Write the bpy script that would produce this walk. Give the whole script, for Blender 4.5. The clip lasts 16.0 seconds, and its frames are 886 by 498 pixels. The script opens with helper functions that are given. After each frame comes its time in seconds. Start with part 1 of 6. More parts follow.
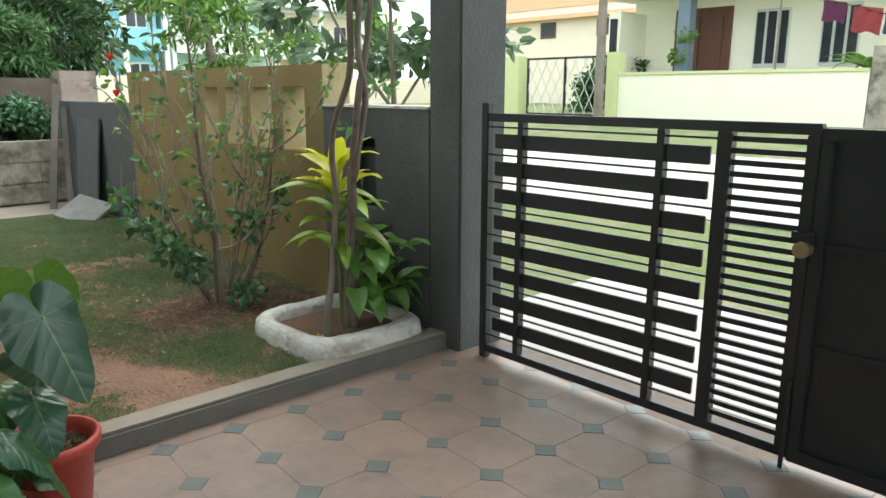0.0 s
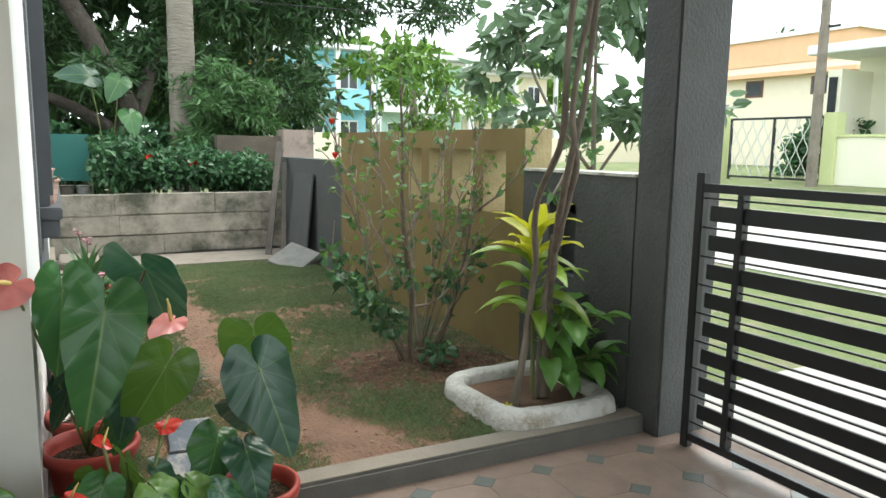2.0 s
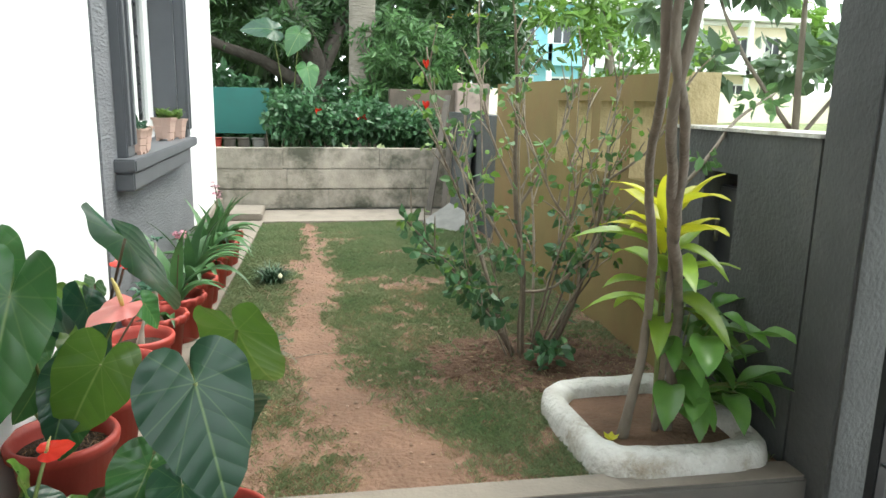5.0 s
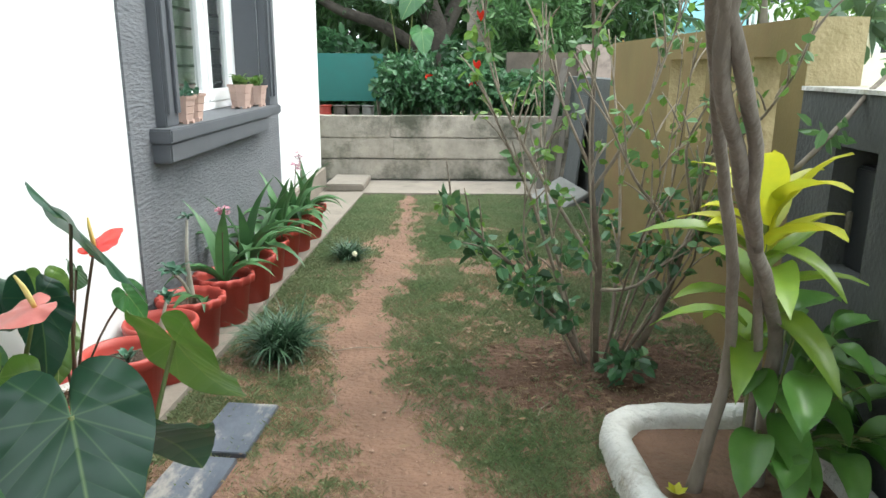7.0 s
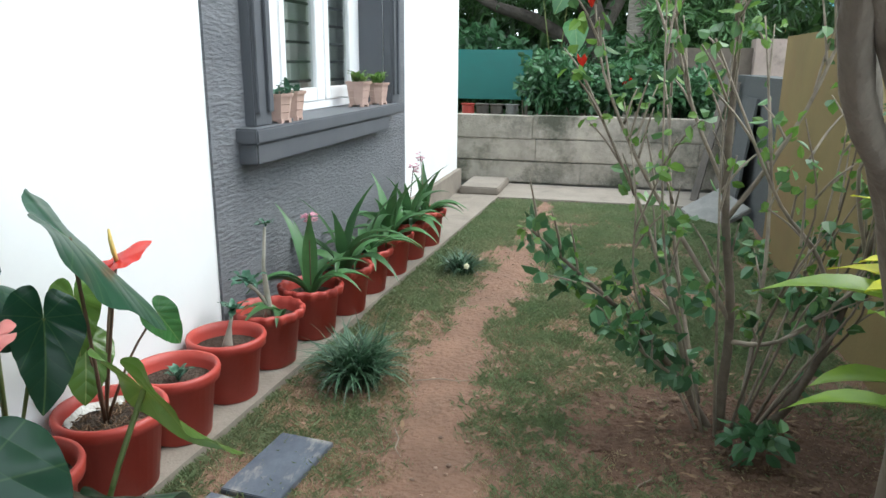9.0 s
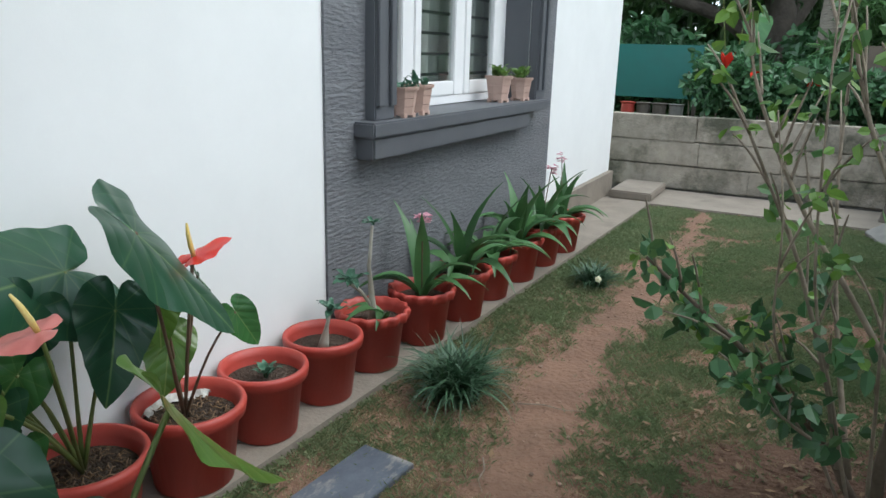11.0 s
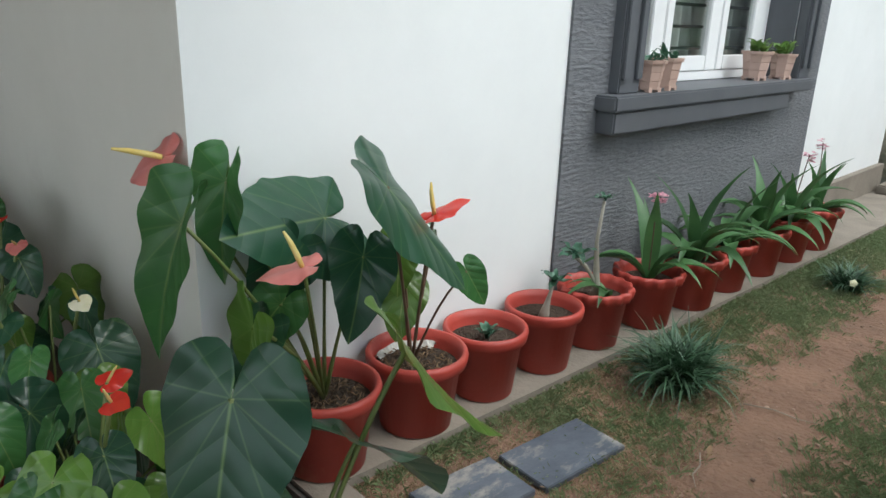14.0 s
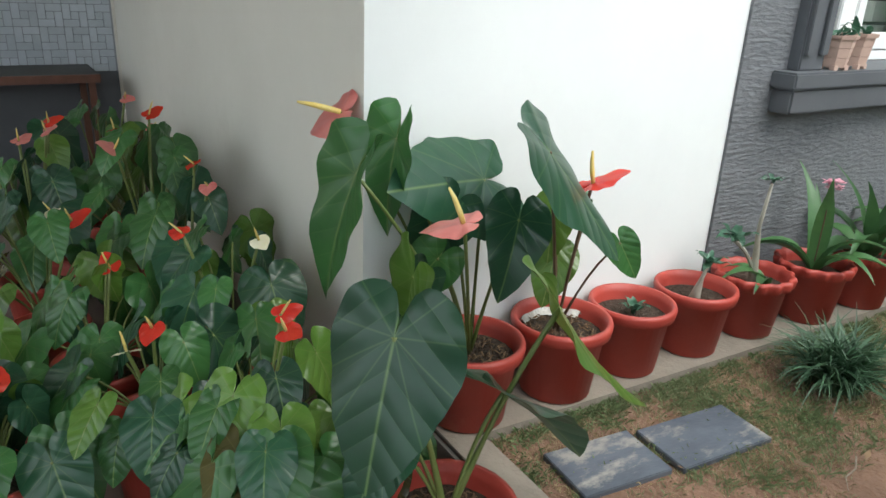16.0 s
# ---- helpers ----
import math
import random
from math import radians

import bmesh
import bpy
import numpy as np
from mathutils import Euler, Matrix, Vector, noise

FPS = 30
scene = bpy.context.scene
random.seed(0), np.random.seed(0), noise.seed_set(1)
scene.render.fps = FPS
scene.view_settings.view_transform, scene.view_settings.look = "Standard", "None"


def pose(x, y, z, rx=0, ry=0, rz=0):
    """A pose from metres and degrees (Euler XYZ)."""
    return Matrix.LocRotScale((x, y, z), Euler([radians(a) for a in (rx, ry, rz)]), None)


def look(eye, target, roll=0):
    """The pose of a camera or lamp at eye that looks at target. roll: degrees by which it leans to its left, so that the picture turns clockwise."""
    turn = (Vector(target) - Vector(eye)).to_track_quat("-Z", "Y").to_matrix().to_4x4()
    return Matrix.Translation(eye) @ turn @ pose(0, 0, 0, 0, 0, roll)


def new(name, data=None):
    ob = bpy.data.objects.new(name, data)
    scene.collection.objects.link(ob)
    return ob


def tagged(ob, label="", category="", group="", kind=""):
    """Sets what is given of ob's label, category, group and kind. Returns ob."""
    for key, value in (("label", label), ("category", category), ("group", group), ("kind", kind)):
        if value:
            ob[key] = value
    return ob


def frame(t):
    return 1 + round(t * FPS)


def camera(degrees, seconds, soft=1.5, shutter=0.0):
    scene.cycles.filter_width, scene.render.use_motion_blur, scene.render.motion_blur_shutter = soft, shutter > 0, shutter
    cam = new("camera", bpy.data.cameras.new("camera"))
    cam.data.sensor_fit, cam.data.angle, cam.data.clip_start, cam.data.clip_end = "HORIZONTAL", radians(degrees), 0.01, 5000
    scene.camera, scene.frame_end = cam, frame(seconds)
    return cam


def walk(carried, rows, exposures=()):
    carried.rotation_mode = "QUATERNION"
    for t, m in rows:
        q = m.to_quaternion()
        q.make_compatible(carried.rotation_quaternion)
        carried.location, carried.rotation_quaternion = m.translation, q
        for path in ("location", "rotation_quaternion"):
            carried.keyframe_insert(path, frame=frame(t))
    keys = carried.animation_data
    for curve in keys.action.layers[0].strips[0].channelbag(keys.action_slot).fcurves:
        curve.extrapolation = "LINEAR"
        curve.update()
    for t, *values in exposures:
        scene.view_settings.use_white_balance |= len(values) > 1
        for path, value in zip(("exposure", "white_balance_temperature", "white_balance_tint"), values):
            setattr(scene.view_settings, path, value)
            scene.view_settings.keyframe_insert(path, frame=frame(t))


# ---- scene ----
cam = camera(63.9, 16.0)
PATH = [
    (0, (0.527, 0.79, 1.349), (1.87, 2.207, 0.914), 0.1),
    (0.5, (0.526, 0.825, 1.384), (1.783, 2.351, 1.088), 0.7),
    (1, (0.511, 0.838, 1.39), (1.693, 2.432, 1.146), 1.9),
    (1.5, (0.505, 0.881, 1.388), (1.548, 2.568, 1.125), 1.9),
    (2, (0.519, 0.921, 1.393), (1.468, 2.658, 1.107), 0.9),
    (2.5, (0.594, 0.971, 1.373), (1.423, 2.755, 1.012), -0.3),
    (3, (0.771, 0.976, 1.371), (1.292, 2.872, 1.005), 2.0),
    (3.5, (0.908, 1.065, 1.361), (1.409, 2.961, 0.968), 1.4),
    (3.7, (0.959, 1.131, 1.362), (1.477, 3.024, 0.978), 1.6),
    (5.8, (1.514, 1.646, 1.348), (1.773, 3.583, 0.919), -0.1),
    (6, (1.543, 1.71, 1.347), (1.772, 3.649, 0.911), -0.7),
    (6.5, (1.658, 1.817, 1.34), (1.78, 3.752, 0.849), -2.5),
    (7, (1.804, 1.913, 1.332), (1.792, 3.85, 0.831), 0.4),
    (7.5, (1.869, 2.021, 1.322), (1.783, 3.951, 0.804), -0.3),
    (8, (1.903, 2.17, 1.321), (1.797, 4.106, 0.832), 0.2),
    (8.5, (1.943, 2.288, 1.315), (1.73, 4.202, 0.776), -1.2),
    (9, (2.042, 2.384, 1.328), (1.585, 4.263, 0.817), 0.5),
    (9.2, (2.065, 2.427, 1.328), (1.536, 4.29, 0.828), 1.4),
    (11.3, (2.142, 2.688, 1.337), (1.216, 4.38, 0.81), 1.1),
    (11.5, (2.143, 2.693, 1.33), (1.175, 4.366, 0.816), 0.9),
    (12, (2.147, 2.686, 1.33), (1.078, 4.291, 0.798), 1.4),
    (12.5, (2.134, 2.672, 1.328), (0.964, 4.193, 0.764), 1.8),
    (13, (2.128, 2.661, 1.323), (0.904, 4.129, 0.737), 1.9),
    (13.5, (2.126, 2.649, 1.322), (0.831, 4.049, 0.719), 1.9),
    (14, (2.123, 2.641, 1.319), (0.775, 3.983, 0.701), 1.9),
    (14.5, (2.123, 2.63, 1.315), (0.729, 3.917, 0.684), 1.9),
    (15, (2.124, 2.613, 1.314), (0.647, 3.796, 0.665), 1.7),
    (15.5, (2.128, 2.59, 1.311), (0.577, 3.666, 0.652), 1.8),
    (16, (2.134, 2.574, 1.305), (0.568, 3.6, 0.601), 2.7),
]
walk(cam, [(t, look(eye, target, roll)) for t, eye, target, roll in PATH],
     [(0.0, 1.28, 6500, 5), (1.0, 1.02, 6500, 5), (1.5, 1.15, 6500, 5), (2.5, 1.5, 6500, 5), (3.5, 1.84, 6550, 5), (6.0, 1.68, 6420, 5), (7.5, 1.62, 6170, 5), (9.0, 1.36, 6000, 6), (11.5, 0.78, 5960, 7), (13.5, 0.82, 6120, 7), (15.2, 1.02, 6240, 6), (16.0, 1.18, 6300, 6)])

# ---- light: bright overcast daylight ----
world = bpy.data.worlds.new("sky")
scene.world = world
world.use_nodes = True
wn = world.node_tree
sky = wn.nodes.new("ShaderNodeTexSky")
sky.sky_type = "NISHITA"
sky.sun_disc = False
sky.sun_elevation, sky.sun_rotation = radians(58), radians(70)
sky.air_density, sky.dust_density, sky.ozone_density = 1.0, 4.0, 1.0
haze = wn.nodes.new("ShaderNodeMix")
haze.data_type = "RGBA"
haze.inputs["Factor"].default_value = 0.72
haze.inputs["B"].default_value = (10.5, 11.2, 11.6, 1)
wn.links.new(sky.outputs["Color"], haze.inputs["A"])
wn.links.new(haze.outputs["Result"], wn.nodes["Background"].inputs["Color"])
wn.nodes["Background"].inputs["Strength"].default_value = 0.13
sun = new("sun", bpy.data.lights.new("sun", "SUN"))
sun.data.energy, sun.data.angle, sun.data.color = 1.0, radians(30), (1.0, 0.96, 0.9)
sun.matrix_world = look((math.sin(radians(70)) * math.cos(radians(58)), math.cos(radians(70)) * math.cos(radians(58)), math.sin(radians(58))), (0, 0, 0))


# ---- materials ----
def shader(name, a, b, scale=6.0, rough=0.8, bump=0.2, grain=60.0, metal=0.0, stain=None, stain_scale=1.3, stain_at=(0.5, 0.65),
           thin=0.0, random_tint=0.0, stretch=(1, 1, 1), dist=0.006, spec=0.5, island=False):
    """Two-scale procedural surface: colours a and b mixed by noise, stains of a third colour, fine relief."""
    m = bpy.data.materials.new(name)
    m.use_nodes = True
    nt = m.node_tree
    n, link = nt.nodes, nt.links.new
    p = n["Principled BSDF"]
    mp = n.new("ShaderNodeMapping")
    mp.inputs["Scale"].default_value = stretch
    geo = n.new("ShaderNodeNewGeometry")
    link(geo.outputs["Position"], mp.inputs["Vector"])
    t1 = n.new("ShaderNodeTexNoise")
    t1.inputs["Scale"].default_value, t1.inputs["Detail"].default_value, t1.inputs["Roughness"].default_value = scale, 6, 0.65
    link(mp.outputs["Vector"], t1.inputs["Vector"])
    r1 = n.new("ShaderNodeMapRange")
    r1.inputs["From Min"].default_value, r1.inputs["From Max"].default_value = 0.32, 0.68
    link(t1.outputs["Fac"], r1.inputs["Value"])
    mix = n.new("ShaderNodeMix")
    mix.data_type = "RGBA"
    mix.inputs["A"].default_value, mix.inputs["B"].default_value = (*a, 1), (*b, 1)
    link(r1.outputs["Result"], mix.inputs["Factor"])
    colour = mix.outputs["Result"]
    if stain:
        t2 = n.new("ShaderNodeTexNoise")
        t2.inputs["Scale"].default_value, t2.inputs["Detail"].default_value, t2.inputs["Roughness"].default_value = stain_scale, 8, 0.7
        link(mp.outputs["Vector"], t2.inputs["Vector"])
        r2 = n.new("ShaderNodeMapRange")
        r2.inputs["From Min"].default_value, r2.inputs["From Max"].default_value = stain_at
        link(t2.outputs["Fac"], r2.inputs["Value"])
        m2 = n.new("ShaderNodeMix")
        m2.data_type = "RGBA"
        m2.inputs["B"].default_value = (*stain, 1)
        link(colour, m2.inputs["A"])
        link(r2.outputs["Result"], m2.inputs["Factor"])
        colour = m2.outputs["Result"]
    if random_tint:
        info = n.new("ShaderNodeObjectInfo") if not island else geo
        h = n.new("ShaderNodeHueSaturation")
        rr = n.new("ShaderNodeMapRange")
        rr.inputs["To Min"].default_value, rr.inputs["To Max"].default_value = 1 - random_tint, 1 + random_tint
        link(info.outputs["Random" if not island else "Random Per Island"], rr.inputs["Value"])
        link(rr.outputs["Result"], h.inputs["Value"])
        link(colour, h.inputs["Color"])
        colour = h.outputs["Color"]
    link(colour, p.inputs["Base Color"])
    p.inputs["Roughness"].default_value, p.inputs["Metallic"].default_value = rough, metal
    p.inputs["Specular IOR Level"].default_value = spec
    if bump:
        t3 = n.new("ShaderNodeTexNoise")
        t3.inputs["Scale"].default_value, t3.inputs["Detail"].default_value = grain, 4
        link(mp.outputs["Vector"], t3.inputs["Vector"])
        bp = n.new("ShaderNodeBump")
        bp.inputs["Strength"].default_value, bp.inputs["Distance"].default_value = bump, dist
        link(t3.outputs["Fac"], bp.inputs["Height"])
        link(bp.outputs["Normal"], p.inputs["Normal"])
    if thin:
        tr = n.new("ShaderNodeBsdfTranslucent")
        link(colour, tr.inputs["Color"])
        ms = n.new("ShaderNodeMixShader")
        ms.inputs["Fac"].default_value = thin
        link(p.outputs["BSDF"], ms.inputs[1])
        link(tr.outputs["BSDF"], ms.inputs[2])
        link(ms.outputs["Shader"], n["Material Output"].inputs["Surface"])
    return m


WHITE = shader("white_emulsion", (0.80, 0.81, 0.80), (0.74, 0.75, 0.74), 1.2, 0.7, 0.08, 140, stain=(0.62, 0.62, 0.58), stain_scale=0.8, stain_at=(0.62, 0.9), dist=0.002)
# White emulsion of the shaded porch walls, warm bounced light put into its colour.
WHITE_BOUNCE = shader("white_emulsion_bounce_tint", (0.74, 0.70, 0.63), (0.68, 0.64, 0.57), 1.2, 0.7, 0.1, 140, stain=(0.58, 0.53, 0.46), stain_scale=0.9, stain_at=(0.58, 0.85), dist=0.002)
GREY = shader("grey_textured_plaster", (0.12, 0.125, 0.135), (0.16, 0.165, 0.175), 5, 0.75, 0.9, 45, stretch=(1, 0.45, 1.6), dist=0.012)
GREYTRIM = shader("grey_smooth_paint", (0.085, 0.09, 0.10), (0.105, 0.11, 0.12), 3, 0.55, 0.1, 90)
PILLAR = shader("grey_rough_plaster", (0.058, 0.061, 0.060), (0.078, 0.081, 0.079), 4, 0.75, 0.7, 60, stretch=(1, 1, 0.8), stain=(0.10, 0.095, 0.08), stain_scale=2, stain_at=(0.62, 0.8), dist=0.01)
OLIVE = shader("olive_ochre_paint", (0.21, 0.155, 0.055), (0.17, 0.125, 0.045), 2.2, 0.8, 0.25, 70, stain=(0.20, 0.10, 0.045), stain_scale=0.9, stain_at=(0.5, 0.8))
OLIVE_END = shader("cream_rough_render", (0.45, 0.36, 0.2), (0.36, 0.29, 0.15), 8, 0.85, 0.9, 45, dist=0.01)
BLOCK = shader("weathered_concrete_block", (0.44, 0.385, 0.315), (0.26, 0.23, 0.19), 4.5, 0.9, 1.0, 45, stain=(0.085, 0.085, 0.06), stain_scale=1.7, stain_at=(0.45, 0.62), random_tint=0.05, dist=0.008)
MORTAR = shader("grey_mortar", (0.24, 0.23, 0.21), (0.17, 0.165, 0.15), 8, 0.95, 0.5, 80)
CONCRETE = shader("stained_concrete", (0.25, 0.215, 0.175), (0.185, 0.158, 0.128), 4, 0.85, 0.5, 70, stain=(0.12, 0.10, 0.075), stain_scale=2.5, stain_at=(0.55, 0.75))
KERB = shader("dark_kerb_paint", (0.10, 0.095, 0.085), (0.13, 0.12, 0.105), 5, 0.8, 0.3, 70, stain=(0.2, 0.16, 0.11), stain_scale=3, stain_at=(0.58, 0.75))
TILE = shader("pinkish_cement_tile", (0.26, 0.185, 0.148), (0.195, 0.142, 0.115), 7, 0.34, 0.25, 90, stain=(0.145, 0.112, 0.092), stain_scale=3, stain_at=(0.5, 0.75), random_tint=0.07)
INSET = shader("green_grey_tile_inset", (0.125, 0.14, 0.13), (0.09, 0.105, 0.10), 12, 0.4, 0.2, 90, random_tint=0.12)
GROUT = shader("dirty_grout", (0.17, 0.135, 0.11), (0.13, 0.10, 0.085), 15, 0.9, 0.3, 90)
SOIL = shader("red_dry_soil", (0.215, 0.124, 0.080), (0.150, 0.085, 0.055), 3.5, 0.95, 1.0, 40, stain=(0.125, 0.078, 0.050), stain_scale=1.4, stain_at=(0.5, 0.7), dist=0.02)
POTSOIL = shader("dark_potting_soil", (0.05, 0.038, 0.03), (0.11, 0.084, 0.065), 60, 1.0, 1.0, 90, dist=0.03, spec=0.1)
TERRA = shader("red_plastic_pot", (0.39, 0.050, 0.034), (0.33, 0.041, 0.029), 6, 0.5, 0.12, 80, stain=(0.40, 0.12, 0.075), stain_scale=4, stain_at=(0.6, 0.8), random_tint=0.07)
SLATE = shader("dark_slate_tile", (0.045, 0.055, 0.072), (0.105, 0.12, 0.145), 7, 0.45, 0.8, 25, stain=(0.27, 0.255, 0.23), stain_scale=6, stain_at=(0.52, 0.60), stretch=(1, 0.45, 1))
STEEL = shader("black_gate_paint", (0.012, 0.014, 0.016), (0.018, 0.02, 0.022), 6, 0.38, 0.1, 90)
WASHED = shader("whitewashed_cement", (0.62, 0.61, 0.57), (0.5, 0.48, 0.44), 9, 0.9, 0.9, 35, stain=(0.30, 0.25, 0.18), stain_scale=4.5, stain_at=(0.53, 0.7), dist=0.02)
UPVC = shader("white_window_frame", (0.8, 0.8, 0.79), (0.76, 0.76, 0.76), 3, 0.4, 0.0)
GREEN_BOARD = shader("green_painted_sheet", (0.02, 0.15, 0.13), (0.024, 0.13, 0.11), 3, 0.5, 0.1, 40)
ROAD = shader("pale_concrete_road", (0.44, 0.42, 0.39), (0.36, 0.345, 0.32), 1.5, 0.9, 0.3, 40)
VERGE = shader("grassy_verge", (0.09, 0.14, 0.04), (0.16, 0.18, 0.07), 2.5, 0.95, 0.8, 40, stain=(0.24, 0.2, 0.13), stain_scale=0.9, stain_at=(0.52, 0.68), dist=0.03)


def glass_material():
    m = bpy.data.materials.new("window_glass")
    m.use_nodes = True
    p = m.node_tree.nodes["Principled BSDF"]
    p.inputs["Base Color"].default_value = (0.75, 0.8, 0.78, 1)
    p.inputs["Roughness"].default_value = 0.03
    p.inputs["Transmission Weight"].default_value = 1.0
    p.inputs["IOR"].default_value = 1.45
    return m


GLASS = glass_material()


# ---- building blocks ----
def thing(name, x, y, z, label, category, group="", kind="", turn=0.0):
    ob = new(name)
    ob.empty_display_size = 0.1
    ob.matrix_world = pose(x, y, z, 0, 0, turn)
    return tagged(ob, label, category, group, kind)


def mesh_of(name, bm, material, smooth=False):
    me = bpy.data.meshes.new(name)
    bm.normal_update()
    bm.to_mesh(me)
    bm.free()
    for mt in (material if isinstance(material, (list, tuple)) else (material,)):
        me.materials.append(mt)
    if smooth:
        me.polygons.foreach_set("use_smooth", [True] * len(me.polygons))
    return me


def part(name, bm, material, parent=None, label="", smooth=False, at=None):
    """One mesh object from a bmesh (or a finished mesh), under a thing or a part."""
    me = bm if isinstance(bm, bpy.types.Mesh) else mesh_of(name, bm, material, smooth)
    ob = new(name, me)
    if parent:
        ob.parent = parent
    if at is not None:
        ob.matrix_local = at
    return tagged(ob, label)


def box(x0, y0, z0, x1, y1, z1, bevel=0.0, bm=None):
    bm = bm or bmesh.new()
    v = bmesh.ops.create_cube(bm, size=1.0)["verts"]
    bmesh.ops.scale(bm, vec=(abs(x1 - x0), abs(y1 - y0), abs(z1 - z0)), verts=v)
    bmesh.ops.translate(bm, vec=((x0 + x1) / 2, (y0 + y1) / 2, (z0 + z1) / 2), verts=v)
    if bevel:
        edges = list({e for q in v for e in q.link_edges})
        bmesh.ops.bevel(bm, geom=edges, offset=bevel, segments=2, affect="EDGES", clamp_overlap=True)
    return bm


def tube(bm, pts, radii, sides=7, cap=True):
    """A tapering tube along points."""
    pts = [Vector(p) for p in pts]
    rings = []
    for i, p in enumerate(pts):
        d = (pts[min(i + 1, len(pts) - 1)] - pts[max(i - 1, 0)])
        d = d.normalized() if d.length > 1e-6 else Vector((0, 0, 1))
        side = d.cross(Vector((0.3, 0.9, 0.2))).normalized()
        up = d.cross(side)
        rings.append([bm.verts.new(p + radii[i] * (math.cos(a) * side + math.sin(a) * up)) for a in [2 * math.pi * k / sides for k in range(sides)]])
    for r, s in zip(rings, rings[1:]):
        for k in range(sides):
            bm.faces.new((r[k], r[(k + 1) % sides], s[(k + 1) % sides], s[k]))
    if cap:
        bm.faces.new(rings[-1])
        bm.faces.new(rings[0][::-1])
    return bm


def lathe(bm, profile, steps=28, wave=None):
    """Turns (radius, height) pairs round z; wave(i, angle) may add to a radius."""
    rings = []
    for i, (r, z) in enumerate(profile):
        ring = []
        for k in range(steps):
            a = 2 * math.pi * k / steps
            q = r + (wave(i, a) if wave else 0)
            ring.append(bm.verts.new((q * math.cos(a), q * math.sin(a), z)))
        rings.append(ring)
    for r, s in zip(rings, rings[1:]):
        for k in range(steps):
            bm.faces.new((r[k], r[(k + 1) % steps], s[(k + 1) % steps], s[k]))
    return bm


def structure(name, bm, material, label, category="wall"):
    return tagged(part(name, bm, material), label, category, kind="structure")


# ---- the ground ----
PORCH, LAWN = -0.06, 0.0


def street_height(x):
    return -0.15 + 0.06 * min(max(x - 6.0, 0.0), 14.0)


def ground_sheet():
    bm = bmesh.new()
    xs = [-400, -60, -20, -6, 3.62, 3.9, 4.6, 5.3, 6, 7.8, 10, 13, 17, 20, 60, 400]
    ys = [-400, -60, -20, -5, 2, 6, 10.6, 12, 16, 24, 60, 400]
    grid = [[bm.verts.new((x, y, street_height(x))) for y in ys] for x in xs]
    for a, b in zip(grid, grid[1:]):
        for k in range(len(ys) - 1):
            bm.faces.new((a[k], b[k], b[k + 1], a[k + 1]))
    structure("ground", bm, VERGE, "grassy roadside ground with worn soil", "ground")


ground_sheet()


def lawn_sheet():
    """Uneven soil of the garden, worn lower along the footpath."""
    bm = bmesh.new()
    nx, ny = 60, 130
    x0, x1, y0, y1 = 0.62, 3.2, 3.6, 9.4
    grid = []
    for i in range(nx + 1):
        col = []
        for j in range(ny + 1):
            x, y = x0 + (x1 - x0) * i / nx, y0 + (y1 - y0) * j / ny
            z = 0.014 * noise.noise((x * 2.2, y * 2.2, 0)) + 0.006 * noise.noise((x * 9, y * 9, 3))
            z += 0.035 * math.exp(-((x - 2.55) ** 2 + (y - 5.1) ** 2) / 0.25)
            col.append(bm.verts.new((x, y, LAWN + z)))
        grid.append(col)
    for a, b in zip(grid, grid[1:]):
        for k in range(ny):
            bm.faces.new((a[k], b[k], b[k + 1], a[k + 1]))
    return structure("lawn_soil", bm, SOIL, "dry reddish garden soil with a worn footpath", "ground")


lawn_sheet()
DAMP = shader("damp_dark_soil", (0.135, 0.082, 0.056), (0.085, 0.052, 0.037), 6, 1.0, 1.0, 35, stain=(0.15, 0.09, 0.06), stain_scale=3, spec=0.15, dist=0.03)


def soil_bed():
    """Turned darker earth under the shrub, with a ragged edge."""
    bm = bmesh.new()
    rings = []
    for q in range(13):
        ring = []
        for k in range(144):
            t = 2 * math.pi * k / 144
            edge = 0.9 + 0.16 * noise.noise((math.cos(t) * 17, math.sin(t) * 17, 2)) + 0.28 * noise.noise((math.cos(t) * 2, math.sin(t) * 2, 4)) + 0.1 * noise.noise((math.cos(t) * 7, math.sin(t) * 7, 1))
            r = q / 12 * edge
            x, y = min(2.5 + 0.72 * r * math.cos(t), 3.13), 4.88 + 0.50 * r * math.sin(t)
            z = 0.014 * noise.noise((x * 2.2, y * 2.2, 0)) + 0.006 * noise.noise((x * 9, y * 9, 3)) + 0.035 * math.exp(-((x - 2.55) ** 2 + (y - 5.1) ** 2) / 0.25)
            z += 0.012 * (1 - q / 12) ** 0.5 + 0.008 * noise.noise((x * 22, y * 22, 6)) * (1 - (q / 12) ** 4) + 0.004 - 0.012 * (q == 12)
            ring.append(bm.verts.new((x, y, z)))
        rings.append(ring)
    for r, s in zip(rings, rings[1:]):
        for k in range(144):
            bm.faces.new((r[k], r[(k + 1) % 144], s[(k + 1) % 144], s[k]))
    bmesh.ops.remove_doubles(bm, verts=bm.verts, dist=1e-5)
    structure("soil_bed", bm, DAMP, "dark turned earth bed under the shrub", "ground")


soil_bed()
structure("porch_base", box(-3.4, -3.2, -0.3, 3.52, 3.58, PORCH - 0.012), GROUT, "dirty grout bed of the porch floor", "floor")


def skewed(bm, fn):
    """Moves every corner by fn(co)."""
    for v in bm.verts:
        v.co = fn(v.co)
    return bm


def slab_edge(y):
    return 0.70 + 0.042 * max(y - 4.0, 0.0)


def kerb_front(x):
    return 3.57 - 0.024 * (x - 0.42)


